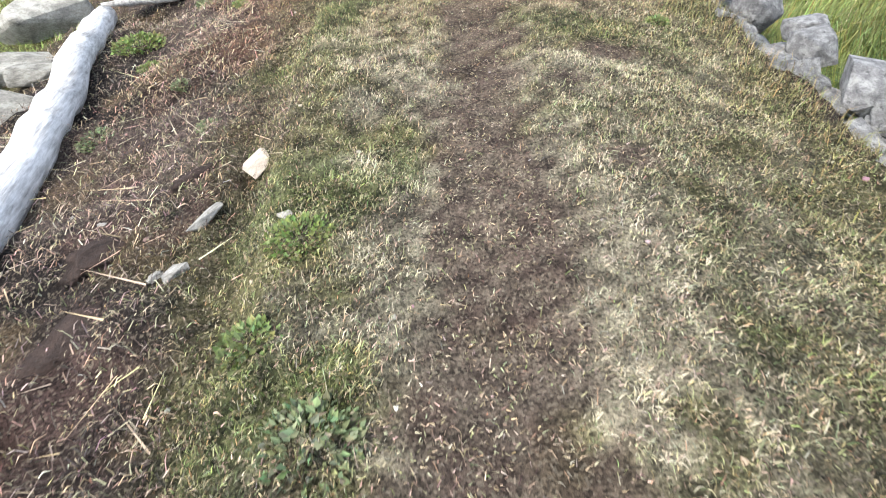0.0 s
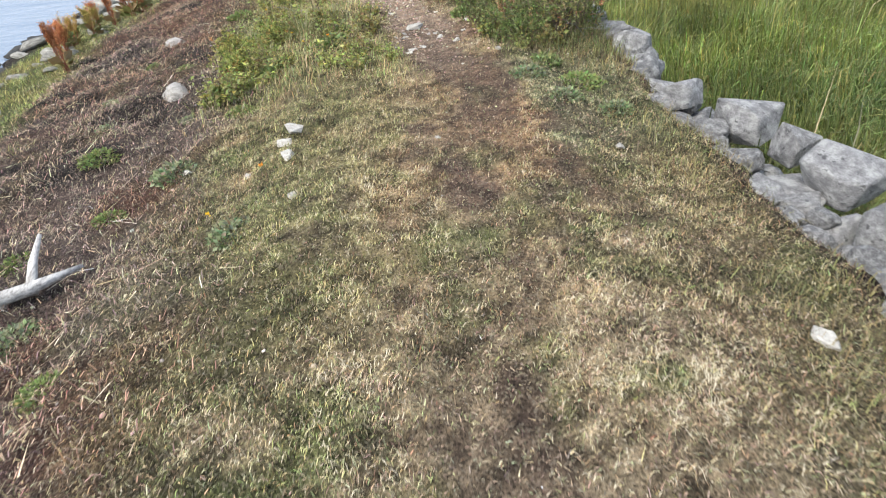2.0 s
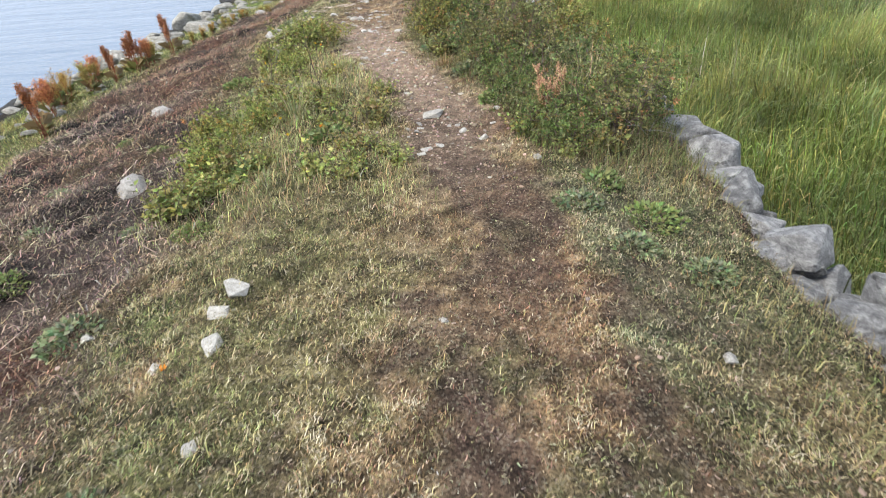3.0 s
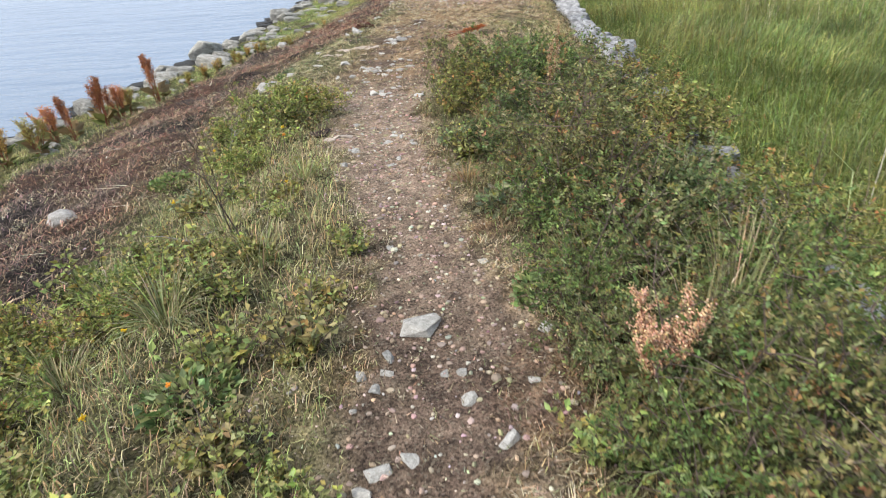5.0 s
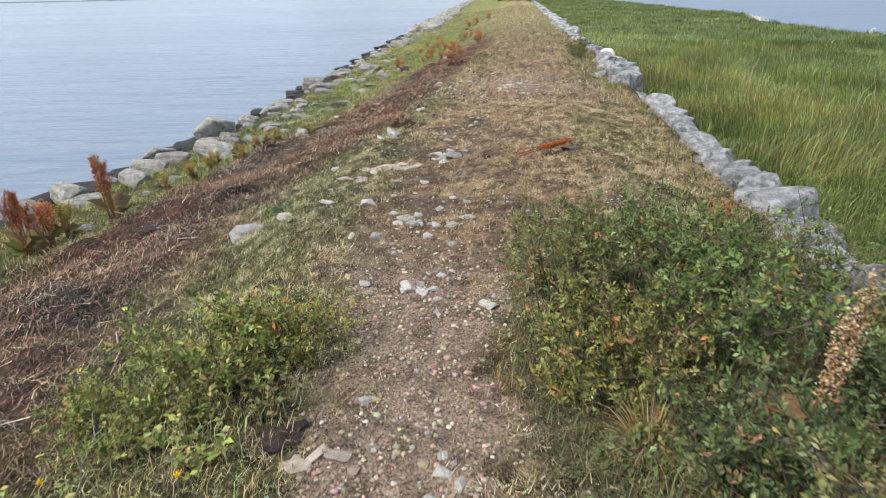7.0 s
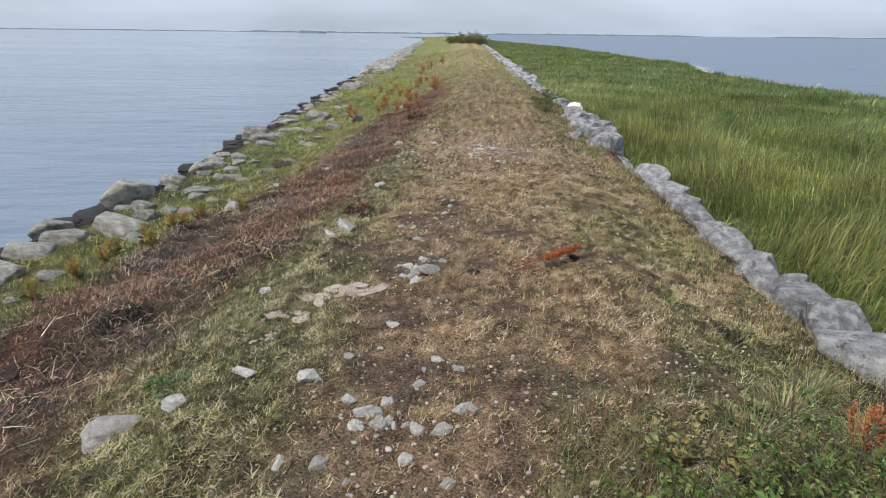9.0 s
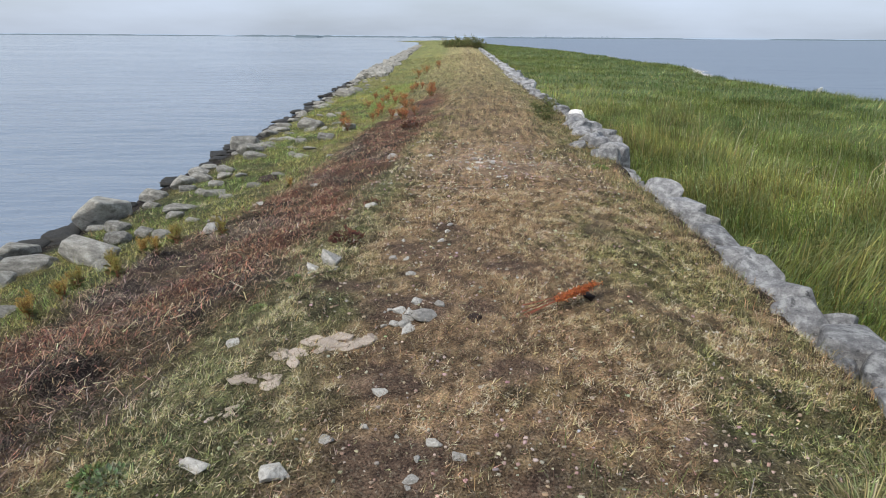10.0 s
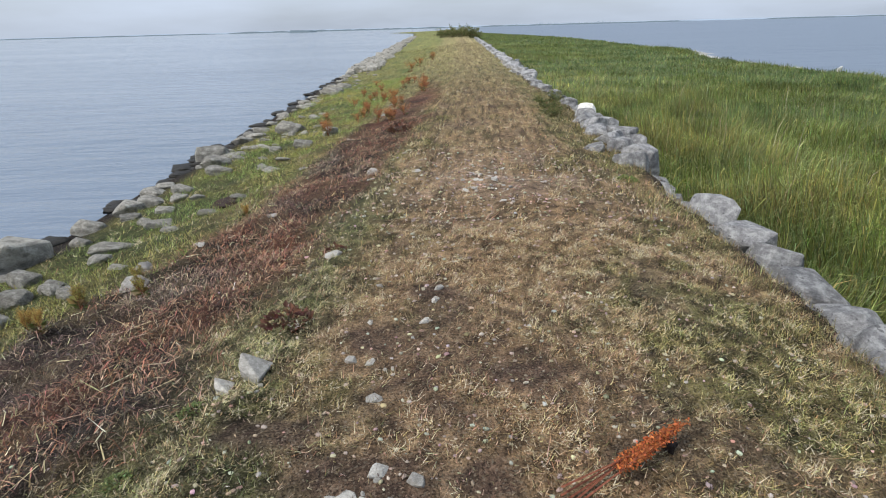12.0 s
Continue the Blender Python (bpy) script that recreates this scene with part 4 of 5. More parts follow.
TURF_STONES = [
    (-1.08, 13.55, 0.3), (-0.53, 13.86, 0.13), (-0.79, 13.65, 0.14), (-0.77, 14.96, 0.1), (-0.37, 17.8, 0.14), (0.1, 6.04, 0.12), (-0.16, 6.06, 0.1),
    (0.05, 6.29, 0.12), (-1.2, 8.38, 0.34), (-1.83, 10.66, 0.3), (2.0, 5.83, 0.1), (0.98, 6.12, 0.06), (1.66, 7.6, 0.1), (0.93, 8.37, 0.07),
    (-0.63, 6.44, 0.09), (0.17, 5.53, 0.09), (-0.07, 1.7, 0.08), (2.12, 4.2, 0.15), (-0.95, 2.05, 0.06), (0.2, 15.9, 0.08), (0.45, 17.0, 0.07), (0.1, 20.6, 0.16), (-2.33, 18.4, 0.36), (-2.53, 18.95, 0.26), (-1.41, 19.65, 0.14), (-2.17, 19.35, 0.11), (-0.5, 21.15, 0.24), (-1.97, 19.05, 0.11), (-1.92, 32.5, 0.3), (-1.17, 30.1, 0.24), (-1.09, 27.7, 0.24), (-1.5, 25.2, 0.18), (-1.9, 23.0, 0.2),
]
rng = np.random.default_rng(27)
for rows, label in ((PATH_STONES, "pale angular stone lying on the gravel path"), (TURF_STONES, "bleached white stone lying in the turf")):
    for x, y, s in rows:
        s *= 0.8 if y < 10 and s < 0.2 else 1.0
        tagged(set_stone("stone", COBBLES[rng.integers(7)] if s < 0.2 else ROUNDED, x, y, (s, s * rng.uniform(0.65, 0.95), s * rng.uniform(0.28, 0.45)), rng.uniform(0, 3.1), (rng.uniform(-0.2, 0.2), rng.uniform(-0.2, 0.2)), 0.46), label, "stone", "loose stones")
for x, y, a, b, c, turn in ((-0.48, 1.57, 0.11, 0.05, 0.03, 0.9), (-0.55, 1.57, 0.08, 0.035, 0.03, 1.1), (-0.43, 1.87, 0.2, 0.035, 0.04, 1.1)):
    tagged(set_stone("stone", COBBLES[rng.integers(7)], x, y, (a, b, c), turn, sink=0.2), "long white stone sliver in the eroded bank", "stone", "loose stones")
tagged(set_stone("sandstone_slab", SLABS[1], -0.27, 2.26, (0.12, 0.24, 0.045), -0.4, sink=0.3), "pinkish sandstone slab with yellow lichen in the bank", "stone", "sandstone fragments")
for x, y, spread, count, big in ((-0.18, 14.87, 0.09, 16, 0.13), (-0.4, 14.71, 0.05, 9, 0.12), (-0.45, 14.5, 0.06, 8, 0.11), (-0.62, 14.2, 0.06, 4, 0.09), (0.16, 11.2, 0.05, 6, 0.13)):
    for _ in range(count):
        s = big * rng.uniform(0.3, 1.15)
        tagged(set_stone("sandstone_slab", SLABS[rng.integers(4)], x + rng.normal(0, spread), y + rng.normal(0, spread * 0.55), (s, s * rng.uniform(0.5, 0.85), s * rng.uniform(0.14, 0.24)), rng.uniform(0, 3.1), (rng.uniform(-0.12, 0.12), rng.uniform(-0.12, 0.12)), 0.35), "pale pinkish sandstone fragment showing through the turf", "stone", "sandstone fragments")
for x, y, spread, count in ((0.25, 15.25, 0.12, 14), (0.18, 13.55, 0.1, 14), (0.35, 13.9, 0.2, 8), (0.1, 13.2, 0.2, 10), (0.4, 12.5, 0.15, 10), (0.85, 20.0, 0.3, 34), (0.2, 16.6, 0.25, 8), (1.1, 8.4, 0.2, 8), (0.6, 11.0, 0.15, 8)):
    for _ in range(count):
        s = rng.uniform(0.025, 0.085)
        tagged(set_stone("stone", COBBLES[rng.integers(7)], x + rng.normal(0, spread), y + rng.normal(0, spread), (s, s * rng.uniform(0.55, 0.9), s * rng.uniform(0.28, 0.45)), rng.uniform(0, 3.1), (rng.uniform(-0.3, 0.3), rng.uniform(-0.3, 0.3)), 0.38), "small pale angular stone on bare soil", "stone", "loose stones")
for x, y, a, b, c in ((1.06, 8.73, 0.17, 0.13, 0.05), (-0.42, 16.15, 0.2, 0.17, 0.13), (-0.55, 16.05, 0.12, 0.1, 0.08), (-0.19, 13.8, 0.12, 0.09, 0.05), (0.25, 15.05, 0.13, 0.07, 0.04), (0.1, 6.4, 0.13, 0.1, 0.05)):
    tagged(set_stone("grey_stone", GREYS[rng.integers(5)], x, y, (a, b, c), rng.uniform(0, 3), sink=0.2), "flat grey stone on the dyke", "stone", "loose stones")
tagged(set_stone("white_boulder", stone_mesh(151, make_rock("bleached_boulder", (0.55, 0.54, 0.51), (0.8, 0.79, 0.76), 0.0)), float(marsh_edge(41.0)) - 0.8, 41.0, (0.22, 0.2, 0.3), z=-0.6), "small white boulder at the marsh edge", "stone")
for x, y, a, b, c in ((-1.85, 15.8, 0.62, 0.3, 0.06), (-2.55, 21.3, 0.5, 0.4, 0.12), (-2.45, 14.45, 0.42, 0.3, 0.06), (0.05, 11.3, 0.24, 0.18, 0.06), (0.66, 15.2, 0.12, 0.09, 0.05), (1.45, 15.6, 0.1, 0.08, 0.06), (-0.4, 24.5, 0.5, 0.4, 0.14), (-1.35, 1.15, 0.5, 0.32, 0.12), (-0.85, 1.75, 0.32, 0.2, 0.08), (-0.8, 1.35, 0.36, 0.2, 0.07), (-0.55, 2.2, 0.3, 0.12, 0.08)):
    tagged(set_stone("peat_clod", stone_mesh(int(700 + y * 20), PEAT, worn=True, level=3, planes=4, cut=0.75, rough=0.45), x, y, (a, b, c), 0.9, sink=0.5), "dark brown clod of peat on the ground", "peat")


def pebbles(name, rng, x, y, size, label, pale=0.35):
    k = len(x)
    v, t = BALL[1]
    v = v[None] * (1 + rng.normal(0, 0.14, (k, len(v), 1)))
    v = v * (rng.uniform(0.6, 1.2, (k, 3)) * (1, 1, 0.6) * size[:, None] / 2)[:, None]
    a = rng.uniform(0, 6.28, k)
    c, s = np.cos(a)[:, None], np.sin(a)[:, None]
    v = np.stack([v[..., 0] * c - v[..., 1] * s, v[..., 0] * s + v[..., 1] * c, v[..., 2]], -1)
    v += np.c_[x, y, height(x, y) + size * 0.1][:, None]
    tris = (t[None] + len(BALL[1][0]) * np.arange(k)[:, None, None]).reshape(-1, 3)
    tones = blend(np.array((0.30, 0.225, 0.17)), np.array((0.41, 0.365, 0.30)), (rng.uniform(0, 1, k) < pale) * rng.uniform(0.4, 1, k))
    me = arrays_mesh(name, v.reshape(-1, 3), tris, np.repeat(varied(tones, rng, 0.25), len(BALL[1][0]), axis=0))
    tagged(part(name, me, PEBBLE), label, "gravel", kind="stuff")


rng = np.random.default_rng(31)
x, y = scatter(rng, 56000, -0.6, 2.0, 6.2, 22.5, lambda x, y: bare(x, y) * gravel(y))
pebbles("gravel", rng, x, y, 0.006 + 0.022 * rng.uniform(0, 1, len(x)) ** 2, "small pale and brown gravel on the path", 0.3)
x, y = scatter(rng, 1400, -0.8, 2.0, 6.5, 22.5, lambda x, y: ease(1.8, 0.6, abs(x - path_x(y)) / path_half(y)) * gravel(y))
pebbles("coarse_gravel", rng, x, y, rng.uniform(0.018, 0.045, len(x)), "coarse pale gravel on the path", 0.35)
x, y = scatter(rng, 1800, -3.2, 2.4, -0.3, 24, lambda x, y: 0.25 + 0.6 * wrack(x, y))
pebbles("scattered_pebbles", rng, x, y, rng.uniform(0.008, 0.028, len(x)), "scattered pebbles and shell bits in turf and litter", 0.7)

x, y = scatter(rng, 6500, -0.7, 2.6, 12.0, 22, lambda x, y: 0.25 + 0.35 * ease(0.45, 0.6, fbm(x, y, 0.5, 3, 123)) + 0.6 * np.exp(-(((x - 0.85) / 0.5) ** 2) - ((y - 20) / 1.3) ** 2))
pebbles("stone_chips", rng, x, y, rng.uniform(0.008, 0.026, len(x)) * table(y, (14, 1.0), (20, 1.7)), "pale stone chips and crumbs lying in the dry turf", 0.8)


# ---- driftwood ----
def worn_tube(points, radii, sides, seed, rough=0.12):
    v, t = tube(points, radii, sides)
    v += ((fbm(v[:, 0] * 2 + v[:, 2] * 5, v[:, 1] * 1.2 + v[:, 2] * 3, 0.25, 4, seed) - 0.5) * rough * np.max(radii))[:, None] * np.array((1.0, 0.3, 1.0))
    return v, t


log = tagged(new("driftwood_log"), "bleached white driftwood trunk lying on the litter", "log")
ya = np.linspace(1.3, 5.2, 28)
log_x = np.interp(ya, (1.3, 3.5, 5.2), (-1.42, -1.74, -2.06)) + 0.02 * np.sin(ya * 2.3)
log_r = np.interp(ya, (1.3, 5.0, 5.2), (0.125, 0.098, 0.085))
log_z = np.maximum(height(log_x, ya), -0.5) + log_r * 0.8
part("trunk", arrays_mesh("trunk", *worn_tube(np.c_[log_x, ya, log_z], log_r, 18, 5, 0.05), smooth=True), DRIFTWOOD, log)

snag = tagged(new("driftwood_branch"), "forked bleached driftwood branch lying on the slope", "driftwood")
sz = float(height(-1.5, 5.35)) + 0.05


def limb(name, points, radii, seed):
    part(name, arrays_mesh(name, *worn_tube(points, radii, 12, seed, 0.7), smooth=True), GREYWOOD, snag)


limb("stem", [(-1.95, 5.3, sz), (-1.7, 5.27, sz + 0.02), (-1.45, 5.3, sz + 0.02), (-1.2, 5.42, sz + 0.03), (-1.0, 5.58, sz + 0.02)], [0.025, 0.045, 0.042, 0.032, 0.012], 3)
limb("strand", [(-1.98, 5.24, sz - 0.02), (-1.7, 5.2, sz), (-1.5, 5.24, sz - 0.01), (-1.3, 5.36, sz)], [0.02, 0.045, 0.04, 0.02], 8)
limb("strand", [(-1.9, 5.36, sz - 0.01), (-1.65, 5.36, sz + 0.01), (-1.4, 5.4, sz)], [0.02, 0.04, 0.015], 9)
limb("fork", [(-1.78, 5.3, sz + 0.02), (-1.82, 5.4, sz + 0.12), (-1.87, 5.46, sz + 0.24)], [0.06, 0.04, 0.005], 4)
limb("fork", [(-1.55, 5.3, sz + 0.03), (-1.48, 5.38, sz + 0.11), (-1.44, 5.42, sz + 0.19)], [0.07, 0.045, 0.008], 5)
limb("fork", [(-1.2, 5.42, sz), (-1.25, 5.6, sz + 0.06), (-1.22, 5.72, sz + 0.16)], [0.03, 0.022, 0.01], 6)
limb("strand", [(-1.85, 5.3, sz + 0.03), (-1.6, 5.29, sz + 0.045), (-1.4, 5.33, sz + 0.04), (-1.15, 5.46, sz + 0.03)], [0.008, 0.02, 0.018, 0.006], 11)
limb("fork", [(-1.6, 5.28, sz), (-1.8, 5.16, sz + 0.01), (-2.05, 5.12, sz)], [0.05, 0.035, 0.015], 7)


# ---- shrubs and herbs ----
def leaf_quads(centres, ways, sizes, tones, rng, broad=0.33):
    """Folded leaflets: two triangles each along the way that they point."""
    k = len(centres)
    flat = np.cross(ways, rng.normal(0, 1, (k, 3)) + (0, 0, 1.2))
    flat /= np.linalg.norm(flat, axis=1)[:, None] + 1e-9
    rise = np.cross(flat, ways)
    a, b = centres, centres + ways * sizes[:, None]
    mid = centres + ways * (0.45 * sizes)[:, None]
    left = mid + flat * (broad * sizes)[:, None] + rise * (0.12 * sizes)[:, None]
    right = mid - flat * (broad * sizes)[:, None] + rise * (0.12 * sizes)[:, None]
    verts = np.stack([a, right, b, left], 1).reshape(-1, 3)
    o = 4 * np.arange(k)[:, None]
    return verts, np.concatenate([o + [0, 1, 2], o + [0, 2, 3]]), np.repeat(tones, 4, axis=0)


LEAF_DARK, LEAF_LIGHT, LEAF_YELLOW = np.array((0.06, 0.078, 0.03)), np.array((0.225, 0.245, 0.098)), np.array((0.40, 0.33, 0.09))


def shrub(seed, radius, tall, stems, leaves, tint=(1, 1, 1)):
    r = np.random.default_rng(seed)
    thing = new("shrub")
    wood, spots, ways = [], [], []
    for k in range(stems):
        a, reach = r.uniform(0, 6.28), radius * np.sqrt(r.uniform(0.05, 1.0))
        top = np.array((reach * math.cos(a), reach * math.sin(a), tall * r.uniform(0.55, 1.0) * (1 - 0.35 * (reach / radius) ** 2)))
        foot = np.array((top[0] * 0.3, top[1] * 0.3, -0.03))
        u = np.linspace(0, 1, 6)[:, None]
        line = foot + (top - foot) * u + np.c_[r.normal(0, 0.02, (6, 2)), 0.12 * tall * np.sin(u * 3)[:, 0]]
        wood.append(tube(line, np.linspace(0.005, 0.0014, 6), 3))
        spots.append(line[2:])
        ways.append(np.gradient(line, axis=0)[2:])
        for _ in range(4):
            p = line[r.integers(1, 5)]
            w = r.normal(0, 1, 3) * (1, 1, 0.5) + (0, 0, 0.5)
            w *= r.uniform(0.1, 0.3) / np.linalg.norm(w)
            twig = p + w * np.linspace(0, 1, 3)[:, None] + np.c_[np.zeros((3, 2)), -0.02 * np.linspace(0, 1, 3) ** 2]
            wood.append(tube(twig, np.linspace(0.003, 0.001, 3), 3))
            spots.append(twig[1:])
            ways.append(np.gradient(twig, axis=0)[1:])
    spots, ways = np.concatenate(spots), np.concatenate(ways)
    pick = r.integers(0, len(spots), leaves)
    at = spots[pick] + r.normal(0, 0.03, (leaves, 3))
    stalk = ways[pick] * 0.0 + r.normal(0, 1, (leaves, 3)) + (0, 0, 0.35)
    stalk /= np.linalg.norm(stalk, axis=1)[:, None]
    size = r.uniform(0.015, 0.036, leaves)
    shade = r.uniform(0, 1, leaves)
    tones = blend(LEAF_DARK, LEAF_LIGHT, shade)
    tones = blend(tones, np.array((0.30, 0.31, 0.15)), (r.uniform(0, 1, leaves) < 0.22) * 0.8)
    tones = blend(tones, LEAF_YELLOW * 0.8, (r.uniform(0, 1, leaves) < 0.03) * 0.6)
    tones = blend(tones, RUST, (r.uniform(0, 1, leaves) < 0.04).astype(float) * 0.9)
    across = np.cross(stalk, r.normal(0, 1, (leaves, 3)))
    across /= np.linalg.norm(across, axis=1)[:, None] + 1e-9
    groups = []
    for along, out in ((1.1, 0.0), (0.65, 0.75), (0.65, -0.75), (0.1, 0.8), (0.1, -0.8)):
        w = stalk * (0.55 if out else 1.0) + across * out
        w /= np.linalg.norm(w, axis=1)[:, None]
        groups.append((at + stalk * (along * size)[:, None], w))
    vs, ts, cs, n = [], [], [], 0
    for c, w in groups:
        v, t, col = leaf_quads(c, w, size, varied(tones * np.array(tint), r, 0.25), r, 0.26)
        vs.append(v), ts.append(t + n), cs.append(col)
        n += len(v)
    part("branchwork", arrays_mesh("branchwork", *join(wood)), TWIG, thing, "thin dark thorny stems")
    part("foliage", arrays_mesh("foliage", np.concatenate(vs), np.concatenate(ts), np.concatenate(cs)), LEAF, thing)
    return thing


def plant(thing, x, y, turn=0.0, scale=1.0, sink=0.01):
    return Matrix.LocRotScale((x, y, float(height(x, y)) - sink), Euler((0, 0, turn)), (scale, scale, scale))


def plant_all(kinds, rows, label, category, group, rng):
    """Each kind is built at its first place and copied to the others."""
    used = set()
    for x, y, s in rows:
        k = int(rng.integers(len(kinds)))
        m = plant(kinds[k], x, y, rng.uniform(0, 6.28), 1.0)
        if k in used:
            ob = copy_thing(kinds[k], m)
            ob.scale = (s, s, s)
        else:
            used.add(k)
            ob = kinds[k]
            ob.matrix_basis = m
            ob.scale = (s, s, s)
        tagged(ob, label, category, group)
    for k, ob in enumerate(kinds):
        if k not in used:
            for o in (*ob.children_recursive, ob):
                bpy.data.objects.remove(o)


rng = np.random.default_rng(41)
SHRUBS = [shrub(51, 0.42, 0.46, 22, 1000), shrub(52, 0.5, 0.55, 22, 950, (1.25, 1.12, 0.85)), shrub(53, 0.36, 0.38, 18, 850, (0.75, 0.85, 0.85)), shrub(54, 0.46, 0.76, 22, 700, (1.05, 0.95, 0.9)), shrub(55, 0.5, 0.62, 20, 750, (0.8, 0.95, 0.75))]
plant_all(SHRUBS, [
    (1.15, 12.3, 0.8), (1.45, 12.7, 0.85), (1.3, 11.7, 0.85), (1.75, 12.0, 1.05), (2.2, 12.5, 1.0), (1.7, 11.2, 0.9), (2.35, 11.6, 1.1), (2.0, 10.7, 1.0),
    (1.5, 10.5, 0.75), (2.55, 10.7, 1.1), (1.85, 9.9, 0.95), (1.75, 9.45, 0.75), (1.6, 9.95, 0.6), (1.95, 9.6, 0.8), (1.72, 8.85, 0.6), (2.4, 9.8, 1.05), (2.0, 9.2, 0.9), (2.6, 8.9, 0.95), (2.1, 8.5, 0.7), (1.85, 12.9, 0.75), (2.3, 13.1, 0.7), (1.9, 7.9, 0.7), (2.3, 8.0, 0.85), (2.5, 8.35, 0.9), (1.8, 8.45, 0.6), (2.9, 9.5, 1.0), (3.0, 10.4, 1.1), (2.9, 11.3, 1.0), (2.75, 12.1, 0.9),
], "leafy wild rose shrub with thin dark stems beside the path", "shrub", "shrubs beside the path", rng)
WEST_SHRUBS = [shrub(56, 0.42, 0.36, 14, 800, (1.5, 1.35, 0.95)), shrub(57, 0.4, 0.32, 14, 700, (1.35, 1.35, 0.95))]
plant_all(WEST_SHRUBS, [(-0.32, 11.6, 0.95), (-0.05, 11.85, 0.65), (-0.62, 11.35, 0.7), (-0.25, 8.9, 0.7), (-0.5, 8.2, 0.75), (-0.65, 8.7, 0.65), (-0.3, 10.6, 0.6)], "low yellow-green wild rose shrub beside the path", "shrub", "shrubs beside the path", rng)
rng = np.random.default_rng(43)
FAR_SHRUBS = [shrub(61, 0.5, 0.5, 16, 1500), shrub(62, 0.5, 0.55, 16, 1500)]
plant_all(FAR_SHRUBS, [(0.2, 120, 3.4), (3.0, 112, 3.4), (-2.0, 135, 3.6), (1.4, 128, 3.4), (2.6, 26.6, 0.7), (2.55, 25.6, 0.55), (4.0, 115, 2.8), (1.9, 116, 3.0)], "dark rounded bush on the dyke", "bush", "bushes along the dyke", rng)


def dock(seed, tall, rust, stalks=3, leafy=5, spread=1.0, fruits=30):
    """A dock in seed: a stalk with many short side spikes of small dry fruits."""
    r = np.random.default_rng(seed)
    thing = new("dock_plant")
    wood, at, leaf_at, leaf_way, leaf_size = [], [], [], [], []
    for k in range(stalks):
        h = tall * r.uniform(0.65, 1.0)
        lean = r.normal(0, 0.22 * h, 2) * spread
        u = np.linspace(0, 1, 7)[:, None]
        line = np.c_[u * lean + r.normal(0, 0.02, 2) * (1 - u), u * h - 0.02]
        wood.append(tube(line, np.linspace(0.005, 0.0015, 7), 4))
        for _ in range(11):
            f = r.uniform(0.45, 0.98)
            p = np.array([np.interp(f, u[:, 0], line[:, j]) for j in range(3)])
            a = r.uniform(0, 6.28)
            w = np.array((math.cos(a) * 0.8 * spread, math.sin(a) * 0.8 * spread, 1.0)) * r.uniform(0.05, 0.14) * (1.25 - f) * 1.9
            wood.append(tube(p + w * np.linspace(0, 1, 3)[:, None], [0.002, 0.0015, 0.001], 3))
            at.append(p + w * r.uniform(0, 1.05, (fruits, 1)) + r.normal(0, 0.008, (fruits, 3)))
        at.append(np.c_[[np.interp(np.linspace(0.55, 1.02, 70), u[:, 0], line[:, j]) for j in range(3)]].T + r.normal(0, 0.008, (70, 3)))
    at = np.concatenate(at)
    w = r.normal(0, 1, (len(at), 3))
    w /= np.linalg.norm(w, axis=1)[:, None]
    v, t, c = leaf_quads(at, w, r.uniform(0.008, 0.016, len(at)), varied(np.tile(rust, (len(at), 1)), r, 0.3), r)
    part("stalk", arrays_mesh("stalk", *join(wood)), STALK, thing, "thin reddish stalks")
    tagged(part("seed_head", arrays_mesh("seed_head", v, t, c), SEED, thing), "dense dry seed spikes", kind="stuff")
    if leafy:
        a = r.uniform(0, 6.28, leafy)
        w = np.c_[np.cos(a), np.sin(a), r.uniform(0.2, 1.0, leafy)]
        w /= np.linalg.norm(w, axis=1)[:, None]
        v, t, c = leaf_quads(np.c_[np.cos(a) * 0.02, np.sin(a) * 0.02, r.uniform(0, tall * 0.35, leafy)], w, r.uniform(0.1, 0.2, leafy), varied(blend(FRESH, RUST, r.uniform(0, 0.8, leafy)), r, 0.2), r)
        part("foliage", arrays_mesh("foliage", v, t, c), LEAF, thing, "long drooping leaves")
    return thing


RUST_SEED, ORANGE_SEED = np.array((0.48, 0.20, 0.085)), np.array((0.53, 0.33, 0.20))
rng = np.random.default_rng(45)
dock_rng = np.random.default_rng(46)
plant_all([dock(71, 0.5, RUST_SEED, 8, 9, 0.6), dock(72, 0.44, RUST_SEED * 1.3, 9, 9, 0.7), dock(74, 0.55, RUST_SEED * 0.8, 7, 9, 0.5)], [
    (-3.4, 11.1, 1.2), (-3.7, 11.9, 1.15), (-3.55, 13.5, 1.05), (-3.45, 14.05, 1.2), (-3.3, 14.15, 1.1), (-3.12, 14.85, 1.25), (-3.9, 13.6, 1.1), (-3.6, 14.2, 1.0),
    (2.25, 13.35, 0.7),
], "rust-red dock plant gone to seed", "dock plant", "dock plants", rng)
plant_all([dock(73, 0.5, RUST_SEED * 0.95, 7, 5, 1.3, 14), dock(80, 0.46, RUST_SEED * (1.1, 1.25, 1.1), 7, 5, 1.4, 14)], [
    *[(-2.9 + 2.6 * dock_rng.random(), 26 + 12 * dock_rng.random(), 0.5 + 0.35 * dock_rng.random()) for _ in range(34)], (-0.76, 52, 1.2), (-1.4, 48, 1.2), (-1.6, 44, 1.2),
], "rust-red dock plant gone to seed", "dock plant", "dock plants", rng)
